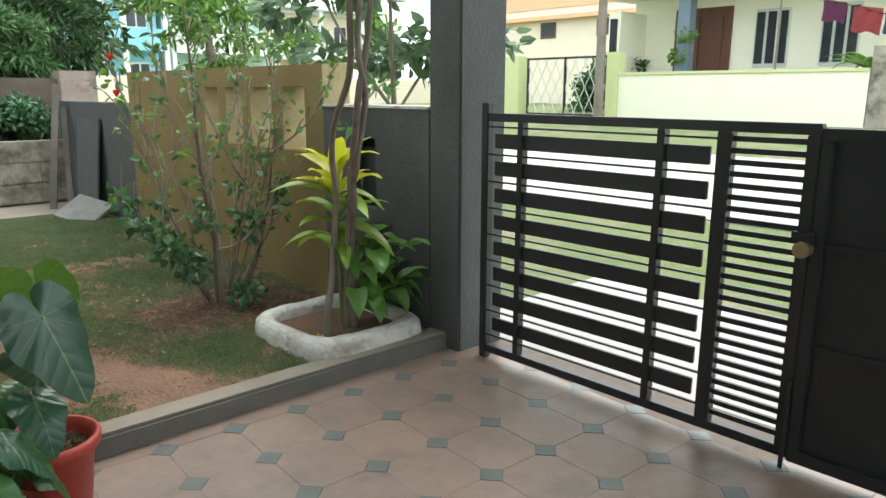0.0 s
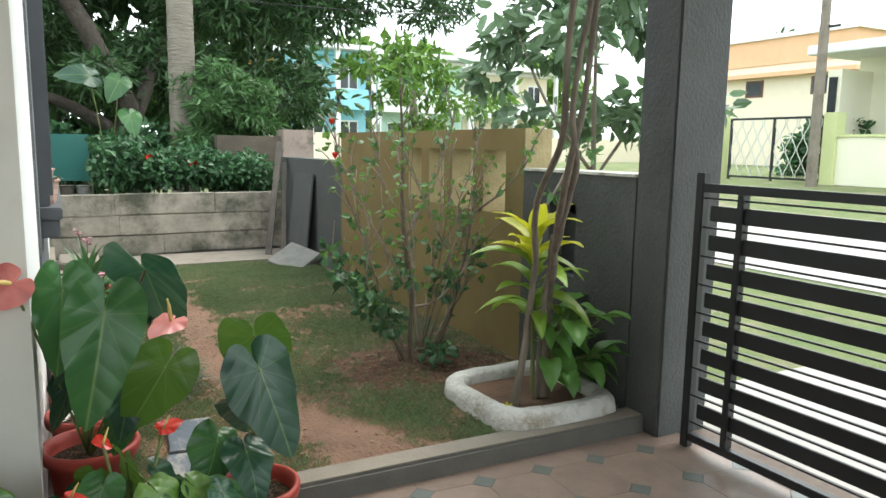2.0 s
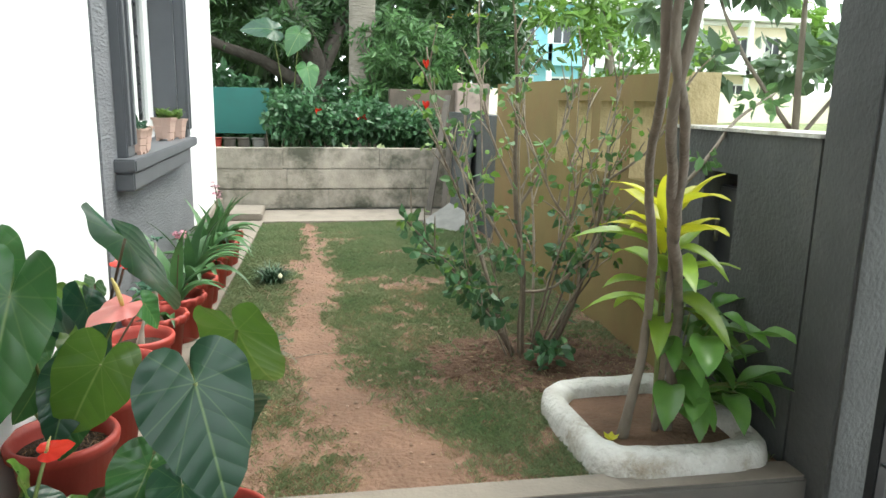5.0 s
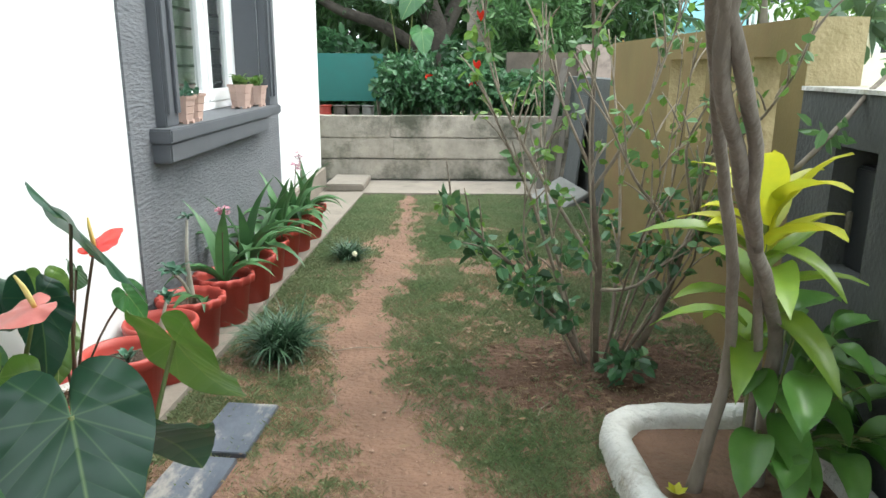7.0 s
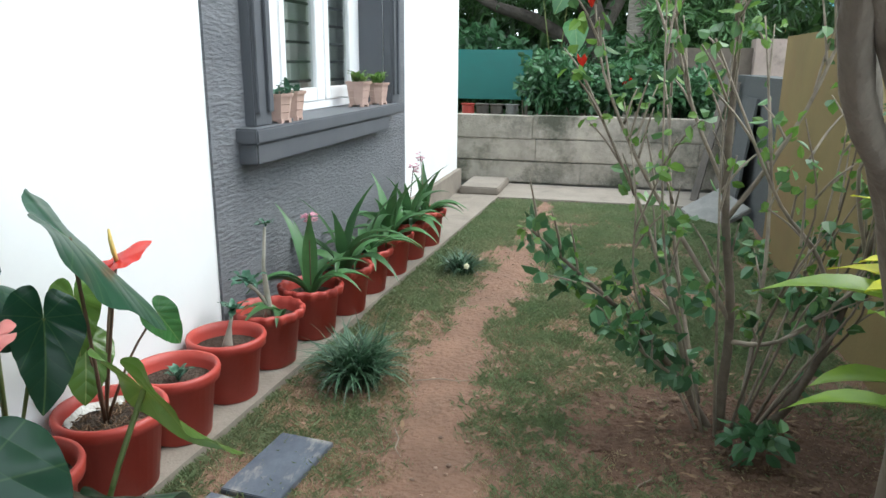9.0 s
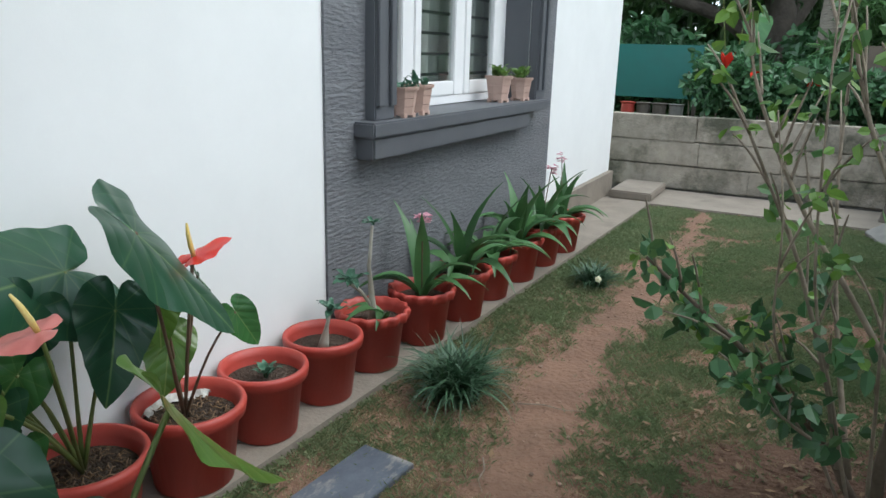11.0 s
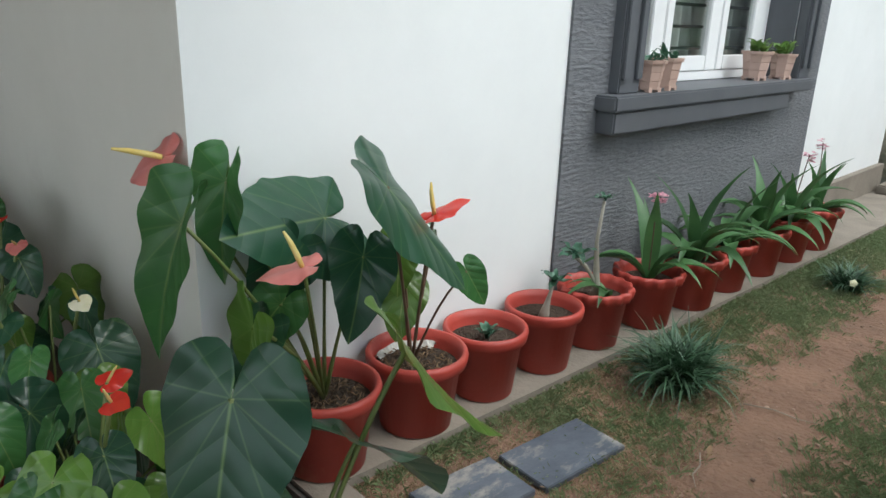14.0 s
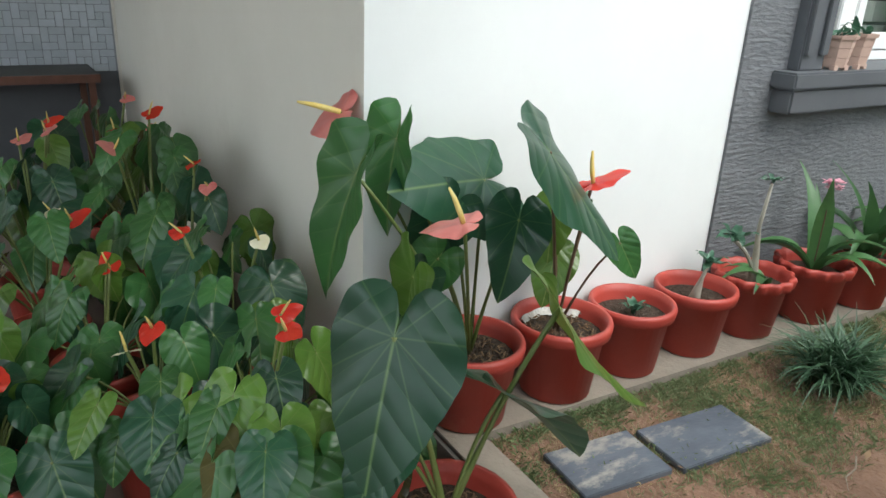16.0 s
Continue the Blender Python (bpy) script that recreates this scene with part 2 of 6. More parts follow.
structure("kerb", skewed(box(0.42, 0, -0.3, 3.14, 0.13, 0.03, 0.012), lambda c: Vector((c.x, c.y + kerb_front(c.x), c.z))), KERB, "dark painted kerb with a worn pale top", "kerb")
structure("kerb_top", skewed(box(0.45, 0.014, 0.0305, 3.13, 0.125, 0.0345), lambda c: Vector((c.x, c.y + kerb_front(c.x), c.z))), CONCRETE, "pale worn cement top of the kerb", "kerb")
structure("wall_slab", skewed(box(0.42, 3.70, -0.3, 0.75, 9.28, 0.035, 0.008), lambda c: Vector((c.x if c.x < 0.5 else slab_edge(c.y), c.y, c.z))), CONCRETE, "stained concrete strip along the house wall", "plinth")
structure("far_slab", box(0.42, 9.285, -0.3, 3.2, 10.14, 0.028, 0.01), CONCRETE, "low concrete strip in front of the block wall", "plinth")
step = thing("concrete_step", 0.71, 9.72, 0.028, "low rough concrete step at the block wall", "step")
part("tread", box(-0.20, -0.36, 0, 0.20, 0.36, 0.075, 0.012), CONCRETE, step)

# ---- the house ----
WALL_X = 0.428


def wall_with_window():
    w = thing("wall_house", 0, 0, 0, "white painted house wall with a window", "wall", kind="structure")
    bm = box(0.18, 3.42, -0.3, WALL_X, 5.42, 3.4)
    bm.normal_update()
    # The porch-facing end takes the white that has warm bounce light tinted in.
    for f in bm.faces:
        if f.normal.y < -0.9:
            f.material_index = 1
    part("wall_panel", bm, [WHITE, WHITE_BOUNCE], w)
    part("wall_panel", box(0.18, 7.22, -0.3, WALL_X, 9.6, 3.4), WHITE, w)
    part("wall_panel", box(0.18, 5.42, -0.3, WALL_X, 7.22, 1.0), WHITE, w)
    part("wall_panel", box(0.18, 5.42, 2.35, WALL_X, 7.22, 3.4), WHITE, w)


wall_with_window()
structure("wall_return", box(-3.4, 3.42, -0.3, 0.18, 3.6, 3.4), WHITE_BOUNCE, "white painted porch wall in shade")
structure("wall_house_end", box(-3.4, 9.4, -0.3, 0.18, 9.6, 3.4), WHITE, "white painted end wall of the house")
structure("wall_house_back", box(-3.6, -3.2, -0.3, -3.4, 9.6, 3.4), WHITE_BOUNCE, "white painted inner porch wall")
structure("wall_porch_back", box(-3.4, -3.4, -0.3, 3.52, -3.2, 1.6), WHITE, "white painted compound wall behind the porch")
structure("house_roof", box(-3.4, 3.6, 3.0, 0.18, 9.4, 3.15), WHITE, "white roof slab of the house", "roof")
structure("ceiling_porch", box(-3.4, -1.2, 2.95, 3.6, 3.72, 3.1), WHITE, "white porch ceiling slab", "ceiling")
structure("beam", box(3.14, -1.2, 2.7, 3.46, 3.42, 2.95), PILLAR, "grey plastered porch beam", "beam")
structure("beam_front", box(0.42, 3.42, 2.7, 3.14, 3.66, 2.95), PILLAR, "grey plastered porch beam", "beam")


def grey_band():
    w = thing("wall_band", 0, 0, 0, "grey combed-texture plaster panel round the window", "wall", kind="structure")
    x0, x1 = WALL_X, WALL_X + 0.012
    for y0, z0, y1, z1 in ((4.975, -0.1, 7.69, 0.975), (4.975, 0.975, 5.27, 3.0), (7.38, 0.975, 7.69, 3.0)):
        part("plaster_panel", box(x0, y0, z0, x1, y1, z1), GREY, w)


grey_band()
structure("plinth", box(WALL_X, 7.70, 0.02, WALL_X + 0.05, 9.6, 0.25, 0.004), CONCRETE, "grey cement plinth of the house wall", "plinth")


def window_unit():
    w = thing("window_1", 0.30, 6.3, 1.04, "white framed window with a deep grey surround", "window", kind="structure")
    inv = w.matrix_world.inverted()

    def add(name, bm, m, parent=w, label=""):
        bm.transform(inv)
        return part(name, bm, m, parent, label)
    add("window_sill", box(0.19, 5.17, 0.975, 0.545, 7.34, 1.04, 0.008), GREYTRIM, label="grey painted projecting sill")
    add("sill_skirt", box(WALL_X, 5.19, 0.88, 0.53, 7.03, 0.975, 0.008), GREYTRIM, label="grey painted moulding under the sill")
    for y0, y1 in ((5.26, 5.42), (7.22, 7.39)):
        add("pilaster", box(WALL_X, y0, 1.04, 0.49, y1, 2.5, 0.006), GREYTRIM)
        ym = (y0 + y1) / 2
        for q in (-0.05, 0.05):
            add("fillet", box(0.49, ym + q - 0.022, 1.10, 0.506, ym + q + 0.022, 2.5, 0.003), GREYTRIM)
    add("reveal", box(0.19, 5.424, 1.042, WALL_X, 5.43, 2.35), GREYTRIM)
    add("reveal", box(0.19, 7.21, 1.042, WALL_X, 7.216, 2.35), GREYTRIM)
    add("window_head", box(0.2, 5.17, 2.35, 0.5, 7.45, 2.5, 0.006), GREYTRIM)
    bm = box(0.20, 5.43, 1.042, 0.258, 7.21, 1.09, 0.004)
    box(0.20, 5.43, 2.29, 0.258, 7.21, 2.35, 0.004, bm)
    for a, b in ((5.43, 5.48), (5.93, 5.99), (6.53, 6.59), (7.15, 7.21)):
        box(0.20, a, 1.09, 0.258, b, 2.29, 0.004, bm)
    add("window_frame", bm, UPVC, label="white window frame")
    for a, b, ga, gb in ((5.48, 5.93, 5.55, 5.86), (5.99, 6.53, 6.06, 6.455), (6.59, 7.15, 6.665, 7.0)):
        f = bmesh.new()
        for c, d in ((a, ga), (gb, b)):
            box(0.222, c + 0.002, 1.092, 0.264, d, 2.288, 0.005, f)
        box(0.222, ga, 1.092, 0.264, gb, 1.17, 0.005, f)
        box(0.222, ga, 2.22, 0.264, gb, 2.288, 0.005, f)
        sash = add("sash", f, UPVC)
        add("pane", box(0.236, ga - 0.005, 1.165, 0.242, gb + 0.005, 2.225), GLASS, sash).visible_shadow = False
        for k in range(9):
            z = 1.20 + 0.11 * k
            add("grille_bar", box(0.192, ga - 0.04, z, 0.206, gb + 0.04, z + 0.016), STEEL, w)
    return w


WINDOW = window_unit()
CURTAIN = shader("pale_curtain", (0.62, 0.63, 0.60), (0.50, 0.52, 0.50), 3, 0.9, 0.4, 20, stretch=(1, 6, 0.1))


def curtain(w):
    bm = bmesh.new()
    n = 120
    lo = [bm.verts.new((-0.2 + 0.03 * math.sin(k * 0.8), -0.95 + 1.9 * k / n, 0)) for k in range(n + 1)]
    hi = [bm.verts.new((-0.2 + 0.03 * math.sin(k * 0.8), -0.95 + 1.9 * k / n, 1.4)) for k in range(n + 1)]
    for k in range(n):
        bm.faces.new((lo[k], lo[k + 1], hi[k + 1], hi[k]))
    part("curtain", bm, CURTAIN, w, "pale grey-green curtain", smooth=True)


curtain(WINDOW)

# ---- boundary wall, pillar ----
structure("pillar", box(3.14, 3.42, -0.3, 3.49, 3.66, 2.95, 0.012), PILLAR, "dark grey rough-plastered gate pillar", "pillar")


def low_wall():
    bm = bmesh.new()
    box(3.14, 3.66, -0.3, 3.36, 4.13, 1.25, bm=bm)
    box(3.14, 4.38, -0.3, 3.36, 4.66, 1.25, bm=bm)
    box(3.14, 4.13, 1.075, 3.36, 4.38, 1.25, bm=bm)
    box(3.14, 4.13, -0.3, 3.36, 4.38, 0.65, bm=bm)
    box(3.33, 4.13, 0.65, 3.36, 4.38, 1.075, bm=bm)
    structure("wall_low", bm, PILLAR, "dark grey low boundary wall with a box niche")


low_wall()
structure("coping", box(3.13, 3.661, 1.251, 3.37, 4.658, 1.266), WASHED, "pale worn top of the low wall", "coping")
meter = thing("meter_box", 3.27, 4.255, 0.65, "dark metal meter box set in the wall niche", "box")
part("casing", box(-0.06, -0.11, 0, 0.055, 0.11, 0.36, 0.01), STEEL, meter)
part("latch", box(-0.075, 0.08, 0.1, -0.06, 0.1, 0.2, 0.003), BLOCK, meter, "grey metal latch")


def olive_wall():
    """Taller ochre wall pierced by a row of upright slots."""
    x0, x1, top = 3.14, 3.345, 1.515
    z0, z1 = 0.95, 1.375
    edges = [4.87, 5.15, 5.29, 5.59, 5.72, 5.97, 6.10, 6.34]
    w = thing("wall_ochre", 0, 0, 0, "ochre painted boundary wall with upright slots", "wall", kind="structure")
    part("base_course", box(x0, 4.66, -0.3, x1, 7.95, z0), OLIVE, w)
    part("top_course", box(x0, 4.66, z1, x1, 7.95, top), OLIVE, w)
    cuts = [4.66] + edges + [7.95]
    for a, b in zip(cuts[0::2], cuts[1::2]):
        bm = box(x0, a, z0, x1, b, z1)
        bm.normal_update()
        for f in bm.faces:
            if abs(f.normal.y) > 0.9 and 4.7 < f.calc_center_median().y < 7.9:
                f.material_index = 1
        part("pier", bm, [OLIVE, OLIVE_END], w)
    structure("wall_ochre_end", box(x0, 4.652, 1.267, x1, 4.659, top), OLIVE_END, "cream rough-rendered end of the ochre wall")


olive_wall()
structure("wall_side_far", box(3.2, 7.95, -0.3, 3.42, 10.45, 1.22), PILLAR, "dark grey far stretch of the boundary wall")


# ---- gate ----
def gate():
    g = thing("metal_gate", 3.2, 3.28, PORCH, "black painted steel driveway gate with flat bands", "gate")
    inv = g.matrix_world.inverted()

    def add(name, *b, bevel=0.003, parent=g, label=""):
        bm = box(*b, bevel)
        bm.transform(inv)
        return part(name, bm, STEEL, parent, label)
    add("hinge_post", 3.18, 3.262, PORCH, 3.225, 3.308, 1.29, bevel=0.005)
    add("top_rail", 3.18, 1.690, 1.20, 3.22, 3.262, 1.24)
    add("bottom_rail", 3.18, 1.690, -0.02, 3.22, 3.262, 0.02)
    for a, b in ((3.034, 3.066), (2.285, 2.318), (2.004, 2.062), (1.690, 1.734)):
        add("stile", 3.176, a, 0.02, 3.224, b, 1.20)
    for k in range(8):
        z = 1.14 - 0.1375 * k
        add("band", 3.192, 2.094, z - 0.073, 3.210, 3.225, z)
        add("rod", 3.194, 2.06, z + 0.028, 3.206, 3.262, z + 0.037, bevel=0.0)
    add("rod", 3.194, 2.06, 0.07, 3.206, 3.262, 0.079, bevel=0.0)
    for k in range(26):
        z = 1.185 - 0.0445 * k
        add("slat", 3.192, 1.734, z - 0.021, 3.208, 2.004, z, bevel=0.0)
    add("lock_hasp", 3.15, 1.665, 0.82, 3.176, 1.745, 0.86)
    bm = tube(bmesh.new(), [(3.13, 1.70, 0.80), (3.175, 1.70, 0.80)], [0.03, 0.03], 14)
    bm.transform(inv)
    part("padlock", bm, BRASS, g, "round brass padlock")
    bm = tube(bmesh.new(), [(3.17, 1.70, PORCH + 0.002), (3.17, 1.70, 0.3)], [0.009, 0.009], 8)
    bm.transform(inv)
    part("drop_bolt", bm, STEEL, g)


BRASS = shader("dull_brass", (0.45, 0.36, 0.2), (0.38, 0.30, 0.17), 30, 0.4, 0.1, 90, metal=0.8)
gate()


def solid_gate():
    g = thing("solid_gate_leaf", 3.2, 1.62, PORCH, "black sheet-metal gate leaf with a welded frame", "gate")
    inv = g.matrix_world.inverted()

    def add(name, *b, bevel=0.004):
        bm = box(*b, bevel)
        bm.transform(inv)
        part(name, bm, STEEL, g)
    add("sheet", 3.205, -1.1, 0.0, 3.212, 1.686, 1.18, bevel=0)
    add("top_rail", 3.18, -1.1, 1.18, 3.225, 1.688, 1.225)
    add("bottom_rail", 3.18, -1.1, -0.03, 3.225, 1.688, 0.02)
    for y in (1.643, 0.25, -1.1):
        add("stile", 3.18, y, 0.02, 3.225, y + 0.045, 1.18)
    for z in (0.42, 0.80):
        add("rail", 3.188, -1.05, z, 3.205, 1.643, z + 0.025)


solid_gate()
structure("wall_gate_side", box(3.14, -3.2, -0.3, 3.4, -1.12, 1.3), PILLAR, "dark grey plastered wall beside the gate")


# ---- block wall at the end of the garden ----
def block_wall():
    wall = thing("wall_block", 1.9, 10.3, 0.0, "weathered concrete block garden wall with mossy stains", "wall", kind="structure")
    core = box(-1.75, -0.04, -0.3, 2.4, 0.11, 0.755)
    part("mortar_core", core, MORTAR, wall)
    rng = random.Random(5)
    heights = [0.025, 0.265, 0.51, 0.765]
    shapes = [[mesh_of("block", box(0, -0.075, 0, w, 0.12, h1 - h0 - 0.008, 0.007), BLOCK) for w in (1.16, 1.42, 1.7)] for h0, h1 in zip(heights, heights[1:])]
    for c, h in enumerate(heights[:-1]):
        x = -1.75 - rng.random() * 0.3
        while x < 2.3:
            k = rng.randrange(3)
            part("block", shapes[c][k], None, wall, at=pose(x, rng.uniform(-0.006, 0.006), h + 0.005, 0, rng.uniform(-0.25, 0.25), rng.uniform(-0.3, 0.3)))
            x += (1.16, 1.42, 1.7)[k] + 0.003


block_wall()

# ---- plant materials ----
LEAF = shader("garden_leaf", (0.11, 0.215, 0.07), (0.07, 0.155, 0.055), 9, 0.4, 0.1, 60, thin=0.3, random_tint=0.35, island=True)
LEAF_DARK = shader("mango_leaf", (0.035, 0.085, 0.028), (0.055, 0.12, 0.035), 3, 0.42, 0.0, thin=0.25, random_tint=0.45, island=True)
LEAF_HEDGE = shader("hedge_leaf", (0.045, 0.12, 0.05), (0.065, 0.155, 0.06), 4, 0.38, 0.0, thin=0.25, random_tint=0.4, island=True)
LEAF_LIGHT = shader("young_leaf", (0.17, 0.30, 0.05), (0.09, 0.19, 0.035), 8, 0.4, 0.0, thin=0.4, random_tint=0.3, island=True)
LEAF_GLAUCOUS = shader("street_tree_leaf", (0.15, 0.23, 0.14), (0.10, 0.18, 0.075), 5, 0.3, 0.0, thin=0.3, random_tint=0.4, island=True)
STRAP = shader("strap_leaf", (0.055, 0.135, 0.05), (0.08, 0.18, 0.06), 8, 0.42, 0.15, 120, thin=0.3, random_tint=0.3)
MONDO = shader("dark_clump_leaf", (0.04, 0.095, 0.05), (0.065, 0.13, 0.065), 8, 0.45, 0.0, thin=0.2, random_tint=0.35, island=True)
YELLOW = shader("yellow_leaf", (0.55, 0.52, 0.03), (0.42, 0.46, 0.035), 6, 0.4, 0.1, 50, thin=0.4, random_tint=0.15)
LIME = shader("lime_leaf", (0.24, 0.36, 0.04), (0.17, 0.30, 0.035), 7, 0.38, 0.1, 50, thin=0.35, random_tint=0.2)
GRASSM = shader("short_grass", (0.15, 0.225, 0.10), (0.26, 0.295, 0.16), 2.0, 0.6, 0.0, thin=0.3, random_tint=0.3, island=True)
STRAWM = shader("dry_grass", (0.42, 0.34, 0.20), (0.28, 0.22, 0.13), 5, 0.8, 0.0, random_tint=0.3, island=True)
DARKBARK = shader("dark_tree_bark", (0.05, 0.04, 0.032), (0.09, 0.075, 0.06), 8, 0.95, 0.9, 20, dist=0.02)
BARK = shader("grey_brown_bark", (0.14, 0.115, 0.09), (0.23, 0.195, 0.155), 14, 0.9, 0.9, 40, stretch=(1, 1, 0.35), dist=0.012)
STEMBARK = shader("brown_shrub_bark", (0.10, 0.075, 0.055), (0.17, 0.135, 0.10), 14, 0.9, 0.7, 50, dist=0.008)
TWIG = shader("pale_twig", (0.33, 0.275, 0.21), (0.15, 0.12, 0.09), 10, 0.85, 0.5, 60)
COCO = shader("coconut_bark", (0.26, 0.23, 0.19), (0.19, 0.165, 0.135), 6, 0.95, 0.9, 14, stretch=(0.5, 0.5, 3), dist=0.03)
DRYLEAF = shader("fallen_leaf", (0.19, 0.12, 0.06), (0.11, 0.07, 0.04), 10, 0.8, 0.0, random_tint=0.4, island=True)
PINK = shader("pink_spathe", (0.62, 0.16, 0.15), (0.68, 0.25, 0.22), 8, 0.3, 0.15, 60, thin=0.25)
RED = shader("red_spathe", (0.55, 0.02, 0.018), (0.6, 0.045, 0.02), 8, 0.25, 0.15, 60, thin=0.2)
CREAM = shader("cream_flower", (0.72, 0.68, 0.42), (0.78, 0.74, 0.6), 12, 0.5, 0.1, 60, thin=0.2)
SPADIX = shader("yellow_spadix", (0.68, 0.48, 0.10), (0.72, 0.6, 0.25), 20, 0.5, 0.5, 200)
STEM = shader("green_stem", (0.12, 0.17, 0.045), (0.17, 0.19, 0.06), 12, 0.5, 0.1, 60)
STEM_BROWN = shader("brown_stem", (0.10, 0.06, 0.04), (0.14, 0.09, 0.05), 12, 0.5, 0.1, 60)


def veined(name, a, b, vein, rough=0.30):
    """Heart-leaf surface: midrib and side veins drawn in the leaf's own coordinates, quilted relief between them."""
    m = shader(name, a, b, 6, rough, 0.0, thin=0.26, random_tint=0.25, spec=0.5)
    nt = m.node_tree
    n, link = nt.nodes, nt.links.new
    p = n["Principled BSDF"]
    co = n.new("ShaderNodeTexCoord")
    sp = n.new("ShaderNodeSeparateXYZ")
    link(co.outputs["Object"], sp.inputs["Vector"])

    def op(kind, u, v=None):
        k = n.new("ShaderNodeMath")
        k.operation = kind
        for s, w in zip(k.inputs, (u, v)):
            if w is None:
                continue
            if isinstance(w, (int, float)):
                s.default_value = w
            else:
                link(w, s)
        return k.outputs[0]
    ax = op("ABSOLUTE", sp.outputs["X"])
    mid = op("SUBTRACT", 1.0, op("MULTIPLY", ax, 60.0))
    lat = op("PINGPONG", op("SUBTRACT", sp.outputs["Y"], op("MULTIPLY", ax, 0.85)), 0.1)
    side = op("SUBTRACT", 1.0, op("MULTIPLY", lat, 130.0))
    mask = op("MAXIMUM", op("MAXIMUM", mid, op("MULTIPLY", side, 0.16)), 0.0)
    for deg in (27, 58, 95, 135):
        s, c = math.sin(radians(deg)), math.cos(radians(deg))
        across = op("ABSOLUTE", op("SUBTRACT", op("MULTIPLY", ax, c), op("MULTIPLY", sp.outputs["Y"], s)))
        along = op("ADD", op("MULTIPLY", ax, s), op("MULTIPLY", sp.outputs["Y"], c))
        ray = op("MULTIPLY", op("SUBTRACT", 1.0, op("MULTIPLY", across, 95.0)), op("GREATER_THAN", along, 0.0))
        mask = op("MAXIMUM", mask, op("MULTIPLY", ray, 0.36))
    old = p.inputs["Base Color"].links[0].from_socket
    mx = n.new("ShaderNodeMix")
    mx.data_type = "RGBA"
    mx.inputs["B"].default_value = (*vein, 1)
    link(old, mx.inputs["A"])
    link(mask, mx.inputs["Factor"])
    link(mx.outputs["Result"], p.inputs["Base Color"])
    bp = n.new("ShaderNodeBump")
    bp.inputs["Strength"].default_value, bp.inputs["Distance"].default_value = 0.22, 0.006
    link(op("MULTIPLY", op("SINE", op("MULTIPLY", lat, 16.0)), 1.0), bp.inputs["Height"])
    link(bp.outputs["Normal"], p.inputs["Normal"])
    return m


HEART_DARK = veined("dark_heart_leaf", (0.020, 0.070, 0.038), (0.029, 0.090, 0.044), (0.15, 0.24, 0.085))
HEART_MID = veined("green_heart_leaf", (0.038, 0.122, 0.036), (0.053, 0.152, 0.040), (0.19, 0.28, 0.09))
HEART_LIGHT = veined("light_heart_leaf", (0.085, 0.18, 0.03), (0.12, 0.22, 0.036), (0.24, 0.30, 0.10))
HEART_BRONZE = veined("bronze_heart_leaf", (0.06, 0.06, 0.02), (0.09, 0.075, 0.028), (0.22, 0.20, 0.09), 0.2)

# ---- plant parts ----
HEART = {0: 1.0, 12: 0.86, 25: 0.72, 40: 0.60, 60: 0.54, 80: 0.51, 100: 0.49, 120: 0.47, 140: 0.43, 155: 0.38, 168: 0.29, 177: 0.11}


def heart_mesh(name, material, droop=0.25, fold=0.15, ripple=0.02, seed=1, narrow=1.0):
    """Heart-shaped leaf, petiole end at the origin, tip at y = 1."""
    rng = random.Random(seed)
    bm = bmesh.new()
    keys = sorted(HEART)
    full = {}
    for lo, hi in zip(keys, keys[1:]):
        for j in range(3):
            f = j / 3
            full[lo + (hi - lo) * f] = HEART[lo] + (HEART[hi] - HEART[lo]) * (f if lo == 0 else f * f * (3 - 2 * f) * 0.5 + f * 0.5)
    full[177] = HEART[177]
    ang = sorted([-a for a in full if a] + list(full))
    ph = rng.uniform(0, 6)
    centre = bm.verts.new((0, 0, 0))
    rings = []
    for f in (0.25, 0.5, 0.78, 1.0):
        ring = []
        for a in ang:
            r = full[abs(a)] * f
            t = radians(a)
            x, y = r * math.sin(t) * narrow, r * math.cos(t)
            z = fold * abs(x) ** 1.2 - droop * max(y, 0) ** 2 - droop * 0.5 * min(y, 0) ** 2 - 0.35 * x * x
            z += 1.5 * ripple * f * f * math.sin(3 * t + ph) + ripple * 0.7 * f ** 3 * math.sin(8 * t + 2 * ph)
            ring.append(bm.verts.new((x, y, z)))
        rings.append(ring)
    for k in range(len(ang) - 1):
        bm.faces.new((centre, rings[0][k + 1], rings[0][k]))
        for r, s in zip(rings, rings[1:]):
            bm.faces.new((r[k], r[k + 1], s[k + 1], s[k]))
    return mesh_of(name, bm, material, True)


HEARTS = {k: [heart_mesh("leaf", m, d, f, rp, i, nw) for i, (d, f, rp, nw) in enumerate(((0.24, 0.16, 0.032, 0.95), (0.40, 0.05, 0.042, 0.92), (0.16, 0.25, 0.028, 0.82), (0.10, 0.10, 0.022, 0.98), (0.22, 0.62, 0.03, 0.66)))]
          for k, m in (("dark", HEART_DARK), ("mid", HEART_MID), ("light", HEART_LIGHT), ("bronze", HEART_BRONZE))}
SPATHES = {k: heart_mesh("spathe", m, 0.15, 0.1, 0.03, 7, 1.0) for k, m in (("pink", PINK), ("red", RED), ("cream", CREAM))}


def spadix_mesh():
    bm = tube(bmesh.new(), [(0, 0, 0), (0, 0.02, 0.25), (0, 0.06, 0.55), (0, 0.12, 0.8)], [0.05, 0.06, 0.05, 0.025], 8)
    return mesh_of("spadix", bm, SPADIX, True)


SPADIXM = spadix_mesh()


